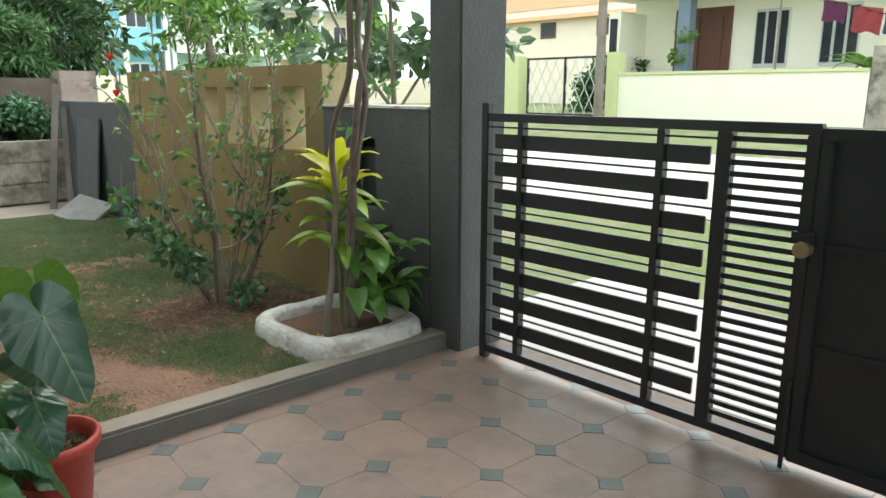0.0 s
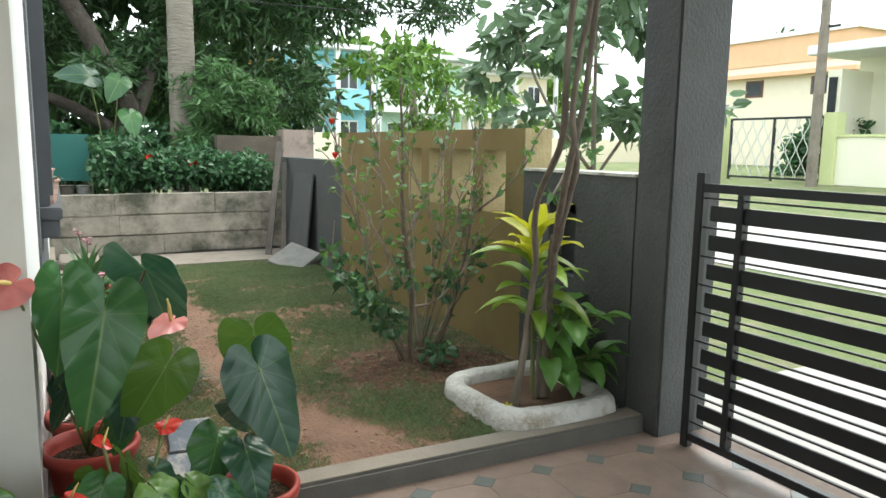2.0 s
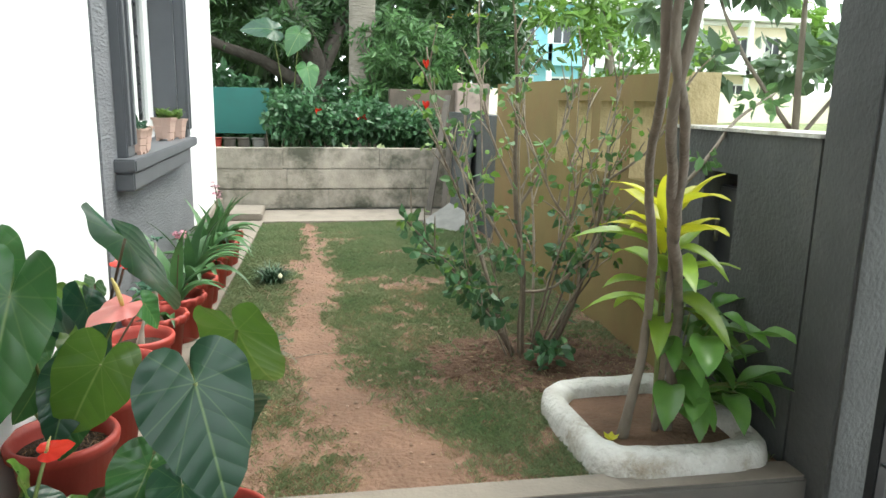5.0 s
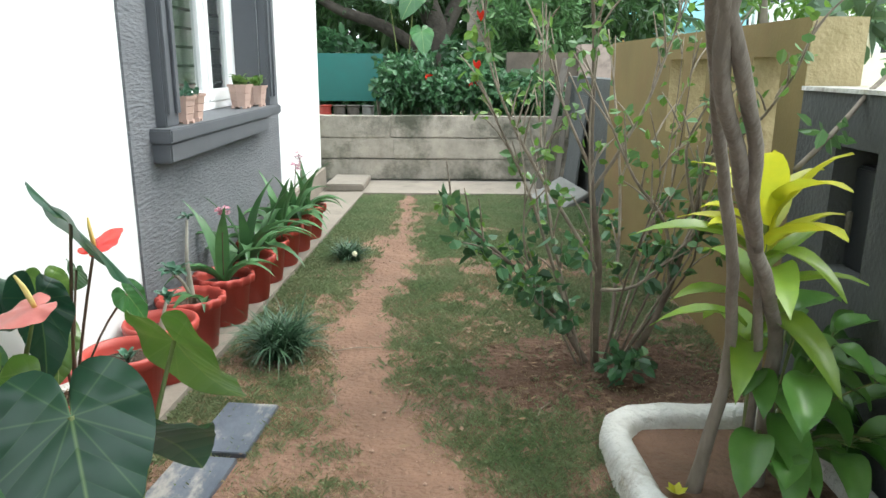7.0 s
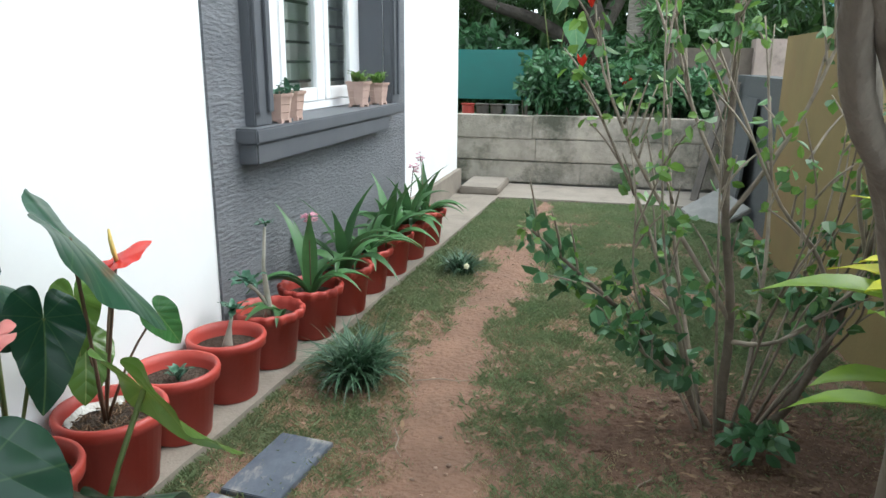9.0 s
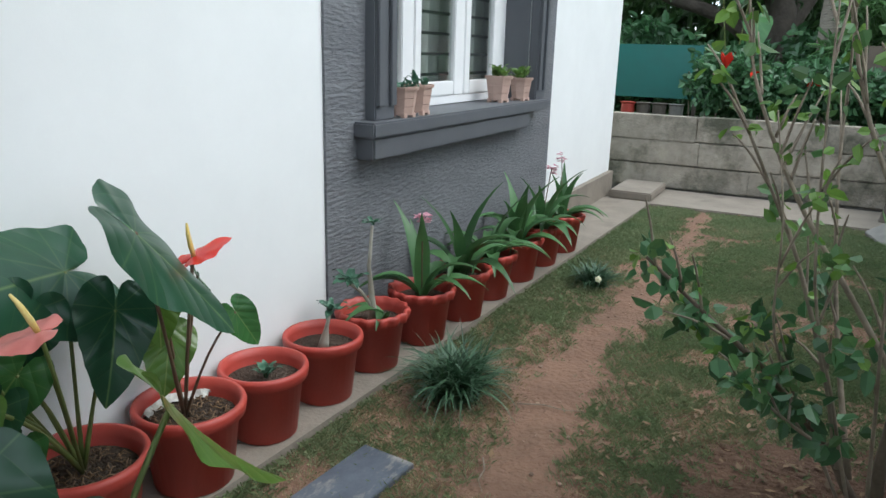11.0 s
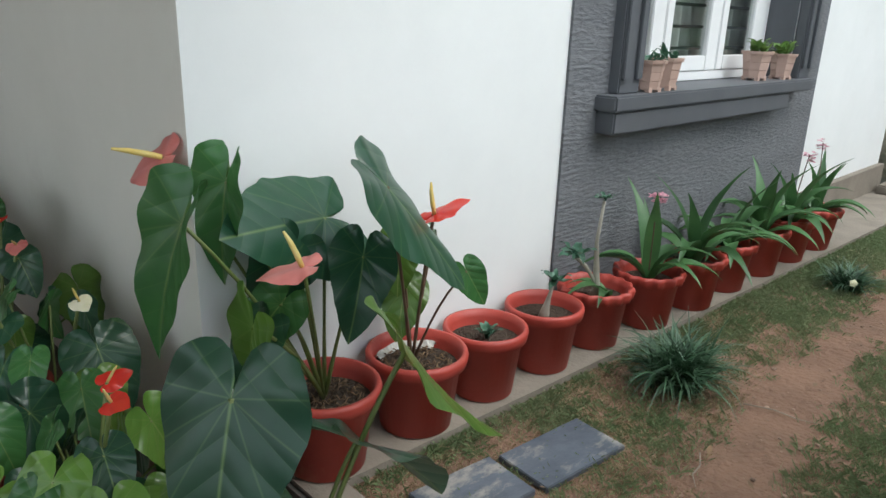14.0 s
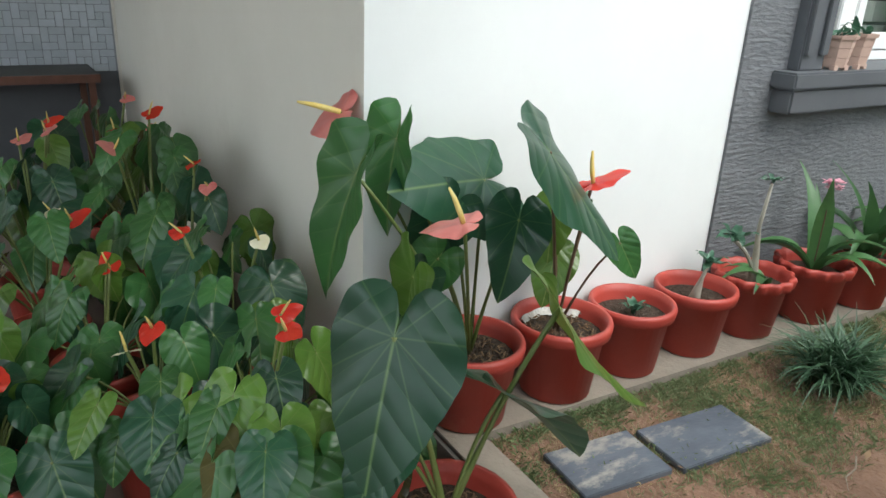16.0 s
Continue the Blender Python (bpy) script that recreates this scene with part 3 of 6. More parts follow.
def frame_of(at, tip, normal):
    """Pose with y towards the tip and z near the normal, scaled to the distance; local to nothing."""
    at, tip = Vector(at), Vector(tip)
    y = (tip - at)
    size = y.length
    y.normalize()
    x = y.cross(Vector(normal)).normalized()
    z = x.cross(y)
    m = Matrix((x, y, z)).transposed().to_4x4()
    return Matrix.Translation(at) @ m @ Matrix.Scale(size, 4)


def curve_pts(a, b, sag=0.0, steps=7, bend=None):
    a, b = Vector(a), Vector(b)
    bend = Vector(bend) if bend else Vector((0, 0, 1))
    return [a.lerp(b, k / steps) + bend * sag * math.sin(math.pi * k / steps) for k in range(steps + 1)]


def add_leaf(plant, root, at, tip, normal, tone="dark", style=0, stem=STEM, thick=0.005):
    """A heart leaf on its petiole under a plant; places are in the world."""
    inv = plant.matrix_world.inverted()
    part("leaf", HEARTS[tone][style], None, plant, at=inv @ frame_of(at, tip, normal))
    bm = tube(bmesh.new(), curve_pts(root, at, 0.04, 6), [thick * 1.3] * 2 + [thick] * 5, 6)
    bm.transform(inv)
    part("petiole", bm, stem, plant, smooth=True)


def add_spathe(plant, root, at, tip, normal, tone="pink", lean=None, stem=STEM):
    inv = plant.matrix_world.inverted()
    m = inv @ frame_of(at, tip, normal)
    s = part("spathe", SPATHES[tone], None, plant, "%s waxy spathe" % tone, at=m)
    part("spadix", SPADIXM, None, s, at=pose(0, 0.02, 0, -25 if lean is None else lean, 0, 0))
    bm = tube(bmesh.new(), curve_pts(root, at, 0.02, 6), [0.005] * 7, 6)
    bm.transform(inv)
    part("flower_stalk", bm, stem, plant, smooth=True)


# ---- pots ----
def pot_mesh(wavy, r=0.15, h=0.255):
    wave = (lambda i, a: (0.006, 0.008, 0.007, 0.005)[i - 4] * math.sin(15 * a) if i in (4, 5, 6, 7) else 0.0) if wavy else None
    k = r / 0.15
    prof = [(0.001, 0.0), (0.100 * k, 0.0), (0.108 * k, 0.006), (0.132 * k, h - 0.05), (0.150 * k, h - 0.042), (0.154 * k, h - 0.012), (0.150 * k, h), (0.138 * k, h), (0.130 * k, h - 0.03), (0.118 * k, h - 0.12), (0.001, h - 0.12)]
    return mesh_of("pot", lathe(bmesh.new(), prof, 90 if wavy else 32, wave), TERRA, True)


def soil_mesh(r, h):
    bm = bmesh.new()
    rings = [[(0.0, 0.0)]] + [[(q, 2 * math.pi * k / 20) for k in range(20)] for q in (0.4, 0.75, 1.0)]
    vs = [[bm.verts.new((r * q * math.cos(a), r * q * math.sin(a), h + 0.012 * noise.noise((q * 9, a * 3, 1)) * (1 if q < 1 else 0))) for q, a in ring] for ring in rings]
    for k in range(20):
        bm.faces.new((vs[0][0], vs[1][k], vs[1][(k + 1) % 20]))
        for a, b in zip(vs[1:], vs[2:]):
            bm.faces.new((a[k], b[k], b[(k + 1) % 20], a[(k + 1) % 20]))
    return mesh_of("soil", bm, POTSOIL, True)


POT_PLAIN, POT_WAVY, POT_SMALL, POT_BIG = pot_mesh(False), pot_mesh(True), pot_mesh(False, 0.13, 0.23), pot_mesh(False, 0.164, 0.266)
SOIL_POT, SOIL_SMALL, SOIL_BIG = soil_mesh(0.128, 0.200), soil_mesh(0.108, 0.180), soil_mesh(0.138, 0.210)


def mulch_mesh(r, h, count, seed):
    """Curled dry fibres lying over potting soil."""
    rng = random.Random(seed)
    bm = bmesh.new()
    for k in range(count):
        a, q = rng.uniform(0, 6.28), r * rng.random() ** 0.5
        b, ln = rng.uniform(0, 6.28), rng.uniform(0.015, 0.04)
        c = Vector((q * math.cos(a), q * math.sin(a), h + rng.uniform(0.002, 0.012)))
        d = Vector((math.cos(b), math.sin(b), rng.uniform(-0.2, 0.3))) * ln / 2
        tube(bm, [c - d, c + Vector((0, 0, rng.uniform(0.002, 0.012))), c + d], [0.0018, 0.0024, 0.0012], 4)
    return mesh_of("mulch", bm, DRYLEAF)


MULCH = mulch_mesh(0.115, 0.210, 130, 8)


def potted(name, x, y, z, label, wavy=False, small=False, group="potted plants along the wall", turn=0.0, big=False):
    p = thing(name, x, y, z, label, "potted plant", group, turn=turn)
    part("pot", POT_BIG if big else POT_SMALL if small else POT_WAVY if wavy else POT_PLAIN, None, p, "red plastic flower pot")
    part("soil", SOIL_BIG if big else SOIL_SMALL if small else SOIL_POT, None, p, "dark dry potting soil")
    if big:
        tagged(part("mulch", MULCH, None, p, "dry fibres and husk on the soil"), kind="stuff")
    return p


def strap_leaf(length, width, lift, droop, fold=0.25, steps=9):
    """Arching strap leaf from the origin along +y."""
    bm = bmesh.new()
    rows = []
    y = z = 0.0
    ang = lift
    for k in range(steps + 1):
        f = k / steps
        w = width * (0.45 + 0.55 * math.sin(math.pi * min(f * 1.15 + 0.12, 1.0))) * (1 - f ** 5) + 0.0008
        rows.append([bm.verts.new((s * w / 2, y, z + abs(s) * w * fold)) for s in (-1, 0, 1)])
        y += math.cos(ang) * length / steps
        z += math.sin(ang) * length / steps
        ang -= droop / steps
    for a, b in zip(rows, rows[1:]):
        bm.faces.new((a[0], a[1], b[1], b[0]))
        bm.faces.new((a[1], a[2], b[2], b[1]))
    return bm


STRAPS = [mesh_of("leaf", strap_leaf(l, w, radians(li), radians(dr)), STRAP, True) for l, w, li, dr in ((0.40, 0.072, 76, 110), (0.36, 0.066, 64, 120), (0.42, 0.060, 86, 55), (0.3, 0.072, 52, 105))]


def straps_plant(p, count, seed, base=0.20, size=1.0):
    rng = random.Random(seed)
    for k in range(count):
        a = 360 * k / count + rng.uniform(-25, 25)
        m = pose(0, 0, base, rng.uniform(-6, 6), 0, a) @ pose(0, 0.015, 0) @ Matrix.Scale(size * rng.uniform(0.75, 1.15), 4)
        part("leaf", STRAPS[rng.randrange(4)], None, p, at=m)


def flower_spike(p, x, y, height, seed, lean=0.05):
    rng = random.Random(seed)
    pts = curve_pts((0, 0, 0.20), (x, y, height), 0.02)
    part("flower_stalk", tube(bmesh.new(), pts, [0.003] * len(pts), 6), STEM_BROWN, p)
    bm = bmesh.new()
    for k in range(14):
        c = Vector((x, y, height)) + Vector((rng.uniform(-1, 1), rng.uniform(-1, 1), rng.uniform(-1.6, 0.8))) * 0.024
        for j in range(5):
            a = 2 * math.pi * j / 5 + k
            d = Vector((math.cos(a), math.sin(a), rng.uniform(-0.3, 0.6))) * 0.019
            s = d.cross(Vector((0, 0, 1))).normalized() * 0.010
            v = [bm.verts.new(c + q) for q in (Vector((0, 0, 0)), d * 0.6 + s, d, d * 0.6 - s)]
            bm.faces.new(v)
    part("flowers", bm, ORCHID, p, "small pink-purple flowers")


ORCHID = shader("pink_orchid_petal", (0.55, 0.2, 0.28), (0.7, 0.45, 0.5), 30, 0.5, 0.0, thin=0.3, random_tint=0.2, island=True)


# ---- foliage and grass as loose masses ----
def leaf_cloud(blobs, count, length, width, seed, squash=0.6, shell=0.35):
    """Many folded leaves in uneven blobs (x, y, z, radius); returns a mesh without material."""
    g = np.random.default_rng(seed)
    b = np.array(blobs, float)
    pick = g.choice(len(b), count, p=b[:, 3] ** 2 / (b[:, 3] ** 2).sum())
    d = g.normal(size=(count, 3))
    d /= np.linalg.norm(d, axis=1)[:, None]
    rad = (shell + (1 - shell) * g.random(count) ** 0.5)
    rad *= 1 + 0.35 * np.sin(d[:, 0] * 7 + pick) * np.cos(d[:, 2] * 6 + pick * 2)
    c = b[pick, :3] + d * (b[pick, 3] * rad)[:, None] * np.array((1, 1, squash))
    f = d * 0.6 + g.normal(size=(count, 3)) * 0.6 + np.array((0, 0, -0.35))
    f /= np.linalg.norm(f, axis=1)[:, None]
    s = np.cross(f, g.normal(size=(count, 3)))
    s /= np.linalg.norm(s, axis=1)[:, None]
    n = np.cross(s, f)
    L = (length * g.uniform(0.6, 1.25, count))[:, None]
    W = (width * g.uniform(0.7, 1.2, count))[:, None]
    side = [f * L * u + n * W * 0.3 * k - n * L * 0.15 * u * u for u, k in ((0.25, 0.8), (0.65, 0.7))]
    v = np.stack([c, c + side[0] + s * W * 0.85, c + side[1] + s * W * 0.8, c + f * L - n * L * 0.15, c + side[1] - s * W * 0.8, c + side[0] - s * W * 0.85], 1).reshape(-1, 3)
    i = np.arange(count)[:, None] * 6
    faces = np.concatenate([i + np.array((0, 1, 2, 3)), i + np.array((0, 3, 4, 5))]).tolist()
    me = bpy.data.meshes.new("foliage")
    me.from_pydata(v.tolist(), [], faces)
    return me


def foliage(name, parent, material, *args, label="", **kw):
    me = leaf_cloud(*args, **kw)
    me.materials.append(material)
    ob = part(name, me, None, parent, label)
    ob.matrix_parent_inverse = parent.matrix_world.inverted()
    tagged(ob, kind="stuff")
    return ob


def limb(parent, pts, radii, material, sides=8, name="limb"):
    """A bent, slightly knotty branch in world places."""
    pts = [Vector(p) for p in pts]
    fine, rad = [], []
    for k in range(len(pts) - 1):
        for j in range(4):
            f = j / 4
            p0, p1, p2, p3 = pts[max(k - 1, 0)], pts[k], pts[k + 1], pts[min(k + 2, len(pts) - 1)]
            q = 0.5 * ((2 * p1) + (p2 - p0) * f + (2 * p0 - 5 * p1 + 4 * p2 - p3) * f * f + (3 * p1 - p0 - 3 * p2 + p3) * f ** 3)
            r = radii[k] + (radii[k + 1] - radii[k]) * f
            fine.append(q + Vector((noise.noise(q * 6), noise.noise(q * 6 + Vector((9, 0, 0))), 0)) * r * 0.5)
            rad.append(r * (1 + 0.12 * noise.noise(q * 11)))
    fine.append(pts[-1])
    rad.append(radii[-1])
    bm = tube(bmesh.new(), fine, rad, sides)
    bm.transform(parent.matrix_world.inverted())
    return part(name, bm, material, parent, smooth=True)


# ---- lawn ----
PATH_KEYS = ((3.6, 1.72, 0.30), (3.97, 1.70, 0.28), (4.38, 1.55, 0.24), (4.62, 1.47, 0.20), (4.9, 1.43, 0.185), (5.25, 1.38, 0.175), (5.67, 1.34, 0.155), (6.2, 1.39, 0.17), (6.9, 1.43, 0.15), (7.85, 1.46, 0.13), (9.2, 1.40, 0.11), (9.6, 1.40, 0.10))


def along_path(y, k):
    for p, q in zip(PATH_KEYS, PATH_KEYS[1:]):
        if y <= q[0]:
            f = min(max((y - p[0]) / (q[0] - p[0]), 0), 1)
            return p[k] + (q[k] - p[k]) * f
    return PATH_KEYS[-1][k]


def path_centre(y):
    return along_path(y, 1)


def path_half(y):
    return along_path(y, 2)


def grass(name, count, seed, material, hmin, hmax, keep, label):
    """Blades in small tufts, each tuft leaning its own way."""
    g = random.Random(seed)
    verts, faces = [], []
    n = 0
    while n < count:
        tx, ty = g.uniform(0.68, 3.12), g.uniform(3.7, 9.27)
        if tx < slab_edge(ty) + 0.01 or g.random() > keep(tx, ty):
            continue
        ta, th = g.uniform(0, 6.28), g.uniform(0.6, 1.25)
        for _ in range(g.randrange(4, 11)):
            n += 1
            x, y = tx + g.gauss(0, 0.012), ty + g.gauss(0, 0.012)
            h, a, w = g.uniform(hmin, hmax) * th, ta + g.gauss(0, 1.1), g.uniform(0.0006, 0.0014)
            lean = g.uniform(0.3, 1.5) * h
            z = 0.012 * noise.noise((x * 2.2, y * 2.2, 0)) + 0.035 * math.exp(-((x - 2.55) ** 2 + (y - 5.1) ** 2) / 0.25)
            dx, dy = math.cos(a), math.sin(a)
            k = len(verts)
            verts += [(x - dy * w, y + dx * w, z), (x + dy * w, y - dx * w, z), (x + dx * lean * 0.4, y + dy * lean * 0.4, z + h * 0.75), (x + dx * lean, y + dy * lean, z + h)]
            faces += [(k, k + 1, k + 2), (k, k + 2, k + 3)]
    me = bpy.data.meshes.new(name)
    me.from_pydata(verts, [], faces)
    me.materials.append(material)
    return tagged(part(name, me, None), label, "grass", kind="stuff")


def green_keep(x, y):
    d = abs(x - path_centre(y))
    wide = path_half(y) + 0.09 * noise.noise((x * 3.1, y * 3.1, 11)) + 0.10 * noise.noise((x * 9, y * 9, 7)) + 0.06 * noise.noise((x * 25, y * 25, 6))
    k = min(max((d - wide + 0.09) / 0.2, 0.0), 1.0)
    patch = 0.42 + 0.9 * noise.noise((x * 1.6, y * 1.6, 5)) + 0.6 * noise.noise((x * 5, y * 5, 2)) + 0.5 * noise.noise((x * 13, y * 13, 9))
    shade = min(1.0, (1.3 + 0.9 * noise.noise((x * 4, y * 4, 3))) * math.exp(-(((x - 2.6) / 0.72) ** 2 + ((y - 4.85) / 0.5) ** 2)))
    if x < path_centre(y):
        patch *= 0.55 if y < 5.6 else 0.8
    if y > 7.8 or x < slab_edge(y) + 0.07:
        patch += 0.25
    return k * min(max(patch, 0.02), 1) * (1 - 0.95 * shade)


def straw_keep(x, y):
    d = abs(x - path_centre(y))
    near = 1.6 if x < path_centre(y) and y < 6.0 else 1.0
    return min(max((d - 0.10) / 0.15, 0), 1) * min(max(0.3 + 0.9 * noise.noise((x * 2.3, y * 2.3, 8)) + 0.4 * noise.noise((x * 11, y * 11, 4)), 0.03) * near, 1) * (0.9 if y < 6.5 else 0.35)


grass("grass", 340000, 3, GRASSM, 0.006, 0.027, green_keep, "patchy short green lawn grass on bare soil")
grass("dry_grass", 110000, 4, STRAWM, 0.003, 0.016, straw_keep, "dry straw-coloured grass lying on the soil")


def litter():
    g = random.Random(12)
    bm = bmesh.new()
    for k in range(420):
        if g.random() < 0.7:
            x, y = g.gauss(2.5, 0.4), g.gauss(4.85, 0.35)
        else:
            x, y = g.uniform(0.8, 3.1), g.uniform(3.75, 9.4)
        if not (0.8 < x < 3.1 and 3.8 < y < 9.5):
            continue
        s, a = g.uniform(0.008, 0.025), g.uniform(0, 6.28)
        d, e = Vector((math.cos(a), math.sin(a), g.uniform(-0.1, 0.4))) * s, Vector((-math.sin(a), math.cos(a), 0)) * s * 0.4
        c = Vector((x, y, 0.03 + 0.03 * math.exp(-((x - 2.55) ** 2 + (y - 5.1) ** 2) / 0.25)))
        bm.faces.new([bm.verts.new(c + q) for q in (-d, e, d, -e)])
    ob = part("leaf_litter", bm, DRYLEAF)
    tagged(ob, "scattered brown fallen leaves on soil", "leaves", kind="stuff")


litter()


def pebbles():
    """Small stones and clods on the footpath and bare soil."""
    g = random.Random(40)
    bm = bmesh.new()
    for k in range(650):
        y = g.uniform(3.75, 9.0)
        x = path_centre(y) + g.gauss(0, 0.28)
        if not 0.8 < x < 3.0:
            continue
        r = g.choice((0.003, 0.004, 0.005, 0.009)) * g.uniform(0.7, 1.3)
        v = bmesh.ops.create_icosphere(bm, subdivisions=1, radius=r)["verts"]
        bmesh.ops.scale(bm, vec=(1, g.uniform(0.6, 1.2), 0.6), verts=v)
        bmesh.ops.translate(bm, vec=(x, y, 0.014 * noise.noise((x * 2.2, y * 2.2, 0)) + r * 0.3), verts=v)
    tagged(part("pebbles", bm, CLOD), "small stones and soil clods on the footpath", "pebbles", kind="stuff")


CLOD = shader("soil_clod", (0.2, 0.125, 0.085), (0.28, 0.2, 0.15), 30, 0.95, 0.3, 60, random_tint=0.4, island=True)
pebbles()
for x, y, turn, ln in ((1.40, 5.09, 12, 0.26), (1.35, 4.55, -70, 0.2), (1.62, 6.3, 40, 0.16), (2.2, 4.5, 65, 0.22)):
    tw = thing("fallen_twig", x, y, 0.012, "thin dry twig lying on the footpath", "twig", "fallen twigs", turn=turn)
    part("stick", tube(bmesh.new(), [(-ln / 2, 0, 0), (-ln * 0.1, 0.01, 0.006), (ln * 0.2, -0.006, 0.004), (ln / 2, 0.012, 0.002)], [0.003, 0.0028, 0.0022, 0.001], 5), TWIG, tw)

# ---- stepping slates ----
for x, y, turn, ln in ((0.972, 3.94, -6, 0.31), (1.022, 4.305, -5, 0.37)):
    s = thing("slate_tile", x, y, 0.004, "dark grey slate paving tile lying on soil", "paving tile", "stepping slates", turn=turn)
    part("slab", box(-0.103, -ln / 2, 0, 0.103, ln / 2, 0.022, 0.003), SLATE, s)


# ---- dark grassy clumps ----
def clump(x, y, radius, height, count, seed, flower=False):
    c = thing("grass_clump", x, y, 0.0, "dark green tufted border grass clump growing in soil", "plant", "tufted clumps")
    bm = bmesh.new()
    rng = random.Random(seed)
    for k in range(count):
        leaf = strap_leaf(height * rng.uniform(0.8, 1.25), 0.0115, radians(rng.uniform(46, 90)), radians(rng.uniform(50, 115)), 0.3, 5)
        leaf.transform(pose(rng.gauss(0, radius * 0.2), rng.gauss(0, radius * 0.2), 0, 0, 0, rng.uniform(0, 360)))
        me = bpy.data.meshes.new("tmp")
        leaf.to_mesh(me)
        leaf.free()
        bm.from_mesh(me)
        bpy.data.meshes.remove(me)
    tagged(part("leaves", bm, MONDO, c, smooth=True), kind="stuff")
    if flower:
        bm = bmesh.new()
        for j in range(5):
            a = 2 * math.pi * j / 5
            d, e = Vector((math.cos(a), 0.4, math.sin(a))) * 0.022, Vector((-math.sin(a), 0, math.cos(a))) * 0.011
            bm.faces.new([bm.verts.new(q) for q in (Vector((0, 0, 0)), d * 0.6 + e, d, d * 0.6 - e)])
        bm.transform(pose(0.06, -0.13, 0.09, -20, 0, 40))
        part("flower", bm, CREAM, c, "small white flower")


clump(1.03, 5.02, 0.2, 0.26, 400, 21)
clump(1.12, 6.70, 0.15, 0.17, 240, 22, True)

# ---- whitewashed planter ----
def planter():
    p = thing("planter_kerb", 2.735, 3.985, 0.0, "whitewashed rough cement planter edging on the lawn", "planter")
    bm = bmesh.new()
    n = 64
    rows = []
    for k in range(n):
        a = 2 * math.pi * k / n
        ca, sa = math.cos(a), math.sin(a)
        e = 0.42
        ox, oy = 0.37 * math.copysign(abs(ca) ** e, ca), 0.39 * math.copysign(abs(sa) ** e, sa)
        row = []
        for f, z in ((1.03, -0.05), (1.025, 0.05), (1.0, 0.09), (0.93, 0.115), (0.82, 0.112), (0.77, 0.09), (0.75, -0.05)):
            w = 1 + 0.03 * noise.noise((ca * 3, sa * 3, z * 8)) + 0.018 * noise.noise((ca * 9, sa * 9, z * 20))
            row.append(bm.verts.new((ox * f * w, oy * (f if f > 0.9 else f * 0.96) * w, z + 0.012 * noise.noise((ox * 9, oy * 9, f)))))
        rows.append(row)
    for k in range(n):
        a, b = rows[k], rows[(k + 1) % n]
        for j in range(6):
            bm.faces.new((a[j], b[j], b[j + 1], a[j + 1]))
    part("edging", bm, WASHED, p, smooth=True)
    bm = bmesh.new()
    vs = [bm.verts.new((0.36 * math.copysign(abs(math.cos(a)) ** 0.42, math.cos(a)) * 0.82, 0.32 * math.copysign(abs(math.sin(a)) ** 0.42, math.sin(a)), 0.05)) for a in [2 * math.pi * k / 40 for k in range(40)]]
    bm.faces.new(vs)
    part("soil", bm, SOIL, p, "brown soil with dry twigs")


planter()
bloom = thing("fallen_flower", 2.52, 3.86, 0.05, "fallen yellow flower on planter soil", "flower")
bm = bmesh.new()
for j in range(6):
    a = j * 1.05
    d, e = Vector((math.cos(a), math.sin(a), 0.7)) * 0.035, Vector((-math.sin(a), math.cos(a), 0)) * 0.012
    bm.faces.new([bm.verts.new(q) for q in (Vector((0, 0, 0)), d * 0.6 + e, d, d * 0.6 - e)])
part("petals", bm, YELLOW, bloom)


# ---- climbing shrub with entwined trunks ----
def twisted_tree():
    t = thing("climbing_shrub", 2.68, 3.89, 0.05, "entwined grey-brown climber trunks rising from the planter", "shrub")
    limb(t, [(2.58, 3.89, 0.03), (2.615, 3.87, 0.3), (2.633, 3.86, 0.512), (2.55, 3.70, 0.81), (2.446, 3.57, 1.10), (2.313, 3.30, 1.30), (2.22, 3.10, 1.44), (2.17, 3.02, 1.75), (2.2, 2.98, 2.7)], [0.024, 0.019, 0.017, 0.016, 0.015, 0.014, 0.014, 0.013, 0.011], BARK, 10)
    limb(t, [(2.79, 3.93, 0.03), (2.785, 3.91, 0.3), (2.775, 3.88, 0.55), (2.62, 3.65, 0.79), (2.45, 3.41, 1.02), (2.335, 3.24, 1.19), (2.225, 3.05, 1.36), (2.25, 3.0, 1.7), (2.3, 2.97, 2.7)], [0.028, 0.023, 0.021, 0.019, 0.018, 0.015, 0.014, 0.013, 0.011], BARK, 10)
    limb(t, [(2.52, 3.50, 0.93), (2.44, 3.37, 1.04), (2.375, 3.25, 1.19), (2.26, 3.06, 1.34), (2.19, 3.01, 1.55), (2.25, 2.99, 2.0), (2.36, 2.96, 2.7)], [0.016, 0.015, 0.014, 0.013, 0.012, 0.012, 0.010], BARK, 10)
    limb(t, [(2.74, 3.92, 0.05), (2.72, 3.86, 0.45), (2.60, 3.66, 0.80), (2.48, 3.48, 1.0)], [0.014, 0.013, 0.012, 0.009], BARK, 8)
    limb(t, [(2.90, 4.15, 1.02), (3.05, 4.2, 1.16), (3.22, 4.3, 1.30), (3.5, 4.45, 1.42)], [0.010, 0.009, 0.008, 0.004], BARK)
    foliage("foliage", t, LEAF, [(3.35, 4.37, 1.38, 0.12), (3.0, 4.18, 1.15, 0.06)], 40, 0.06, 0.02, 5)


twisted_tree()


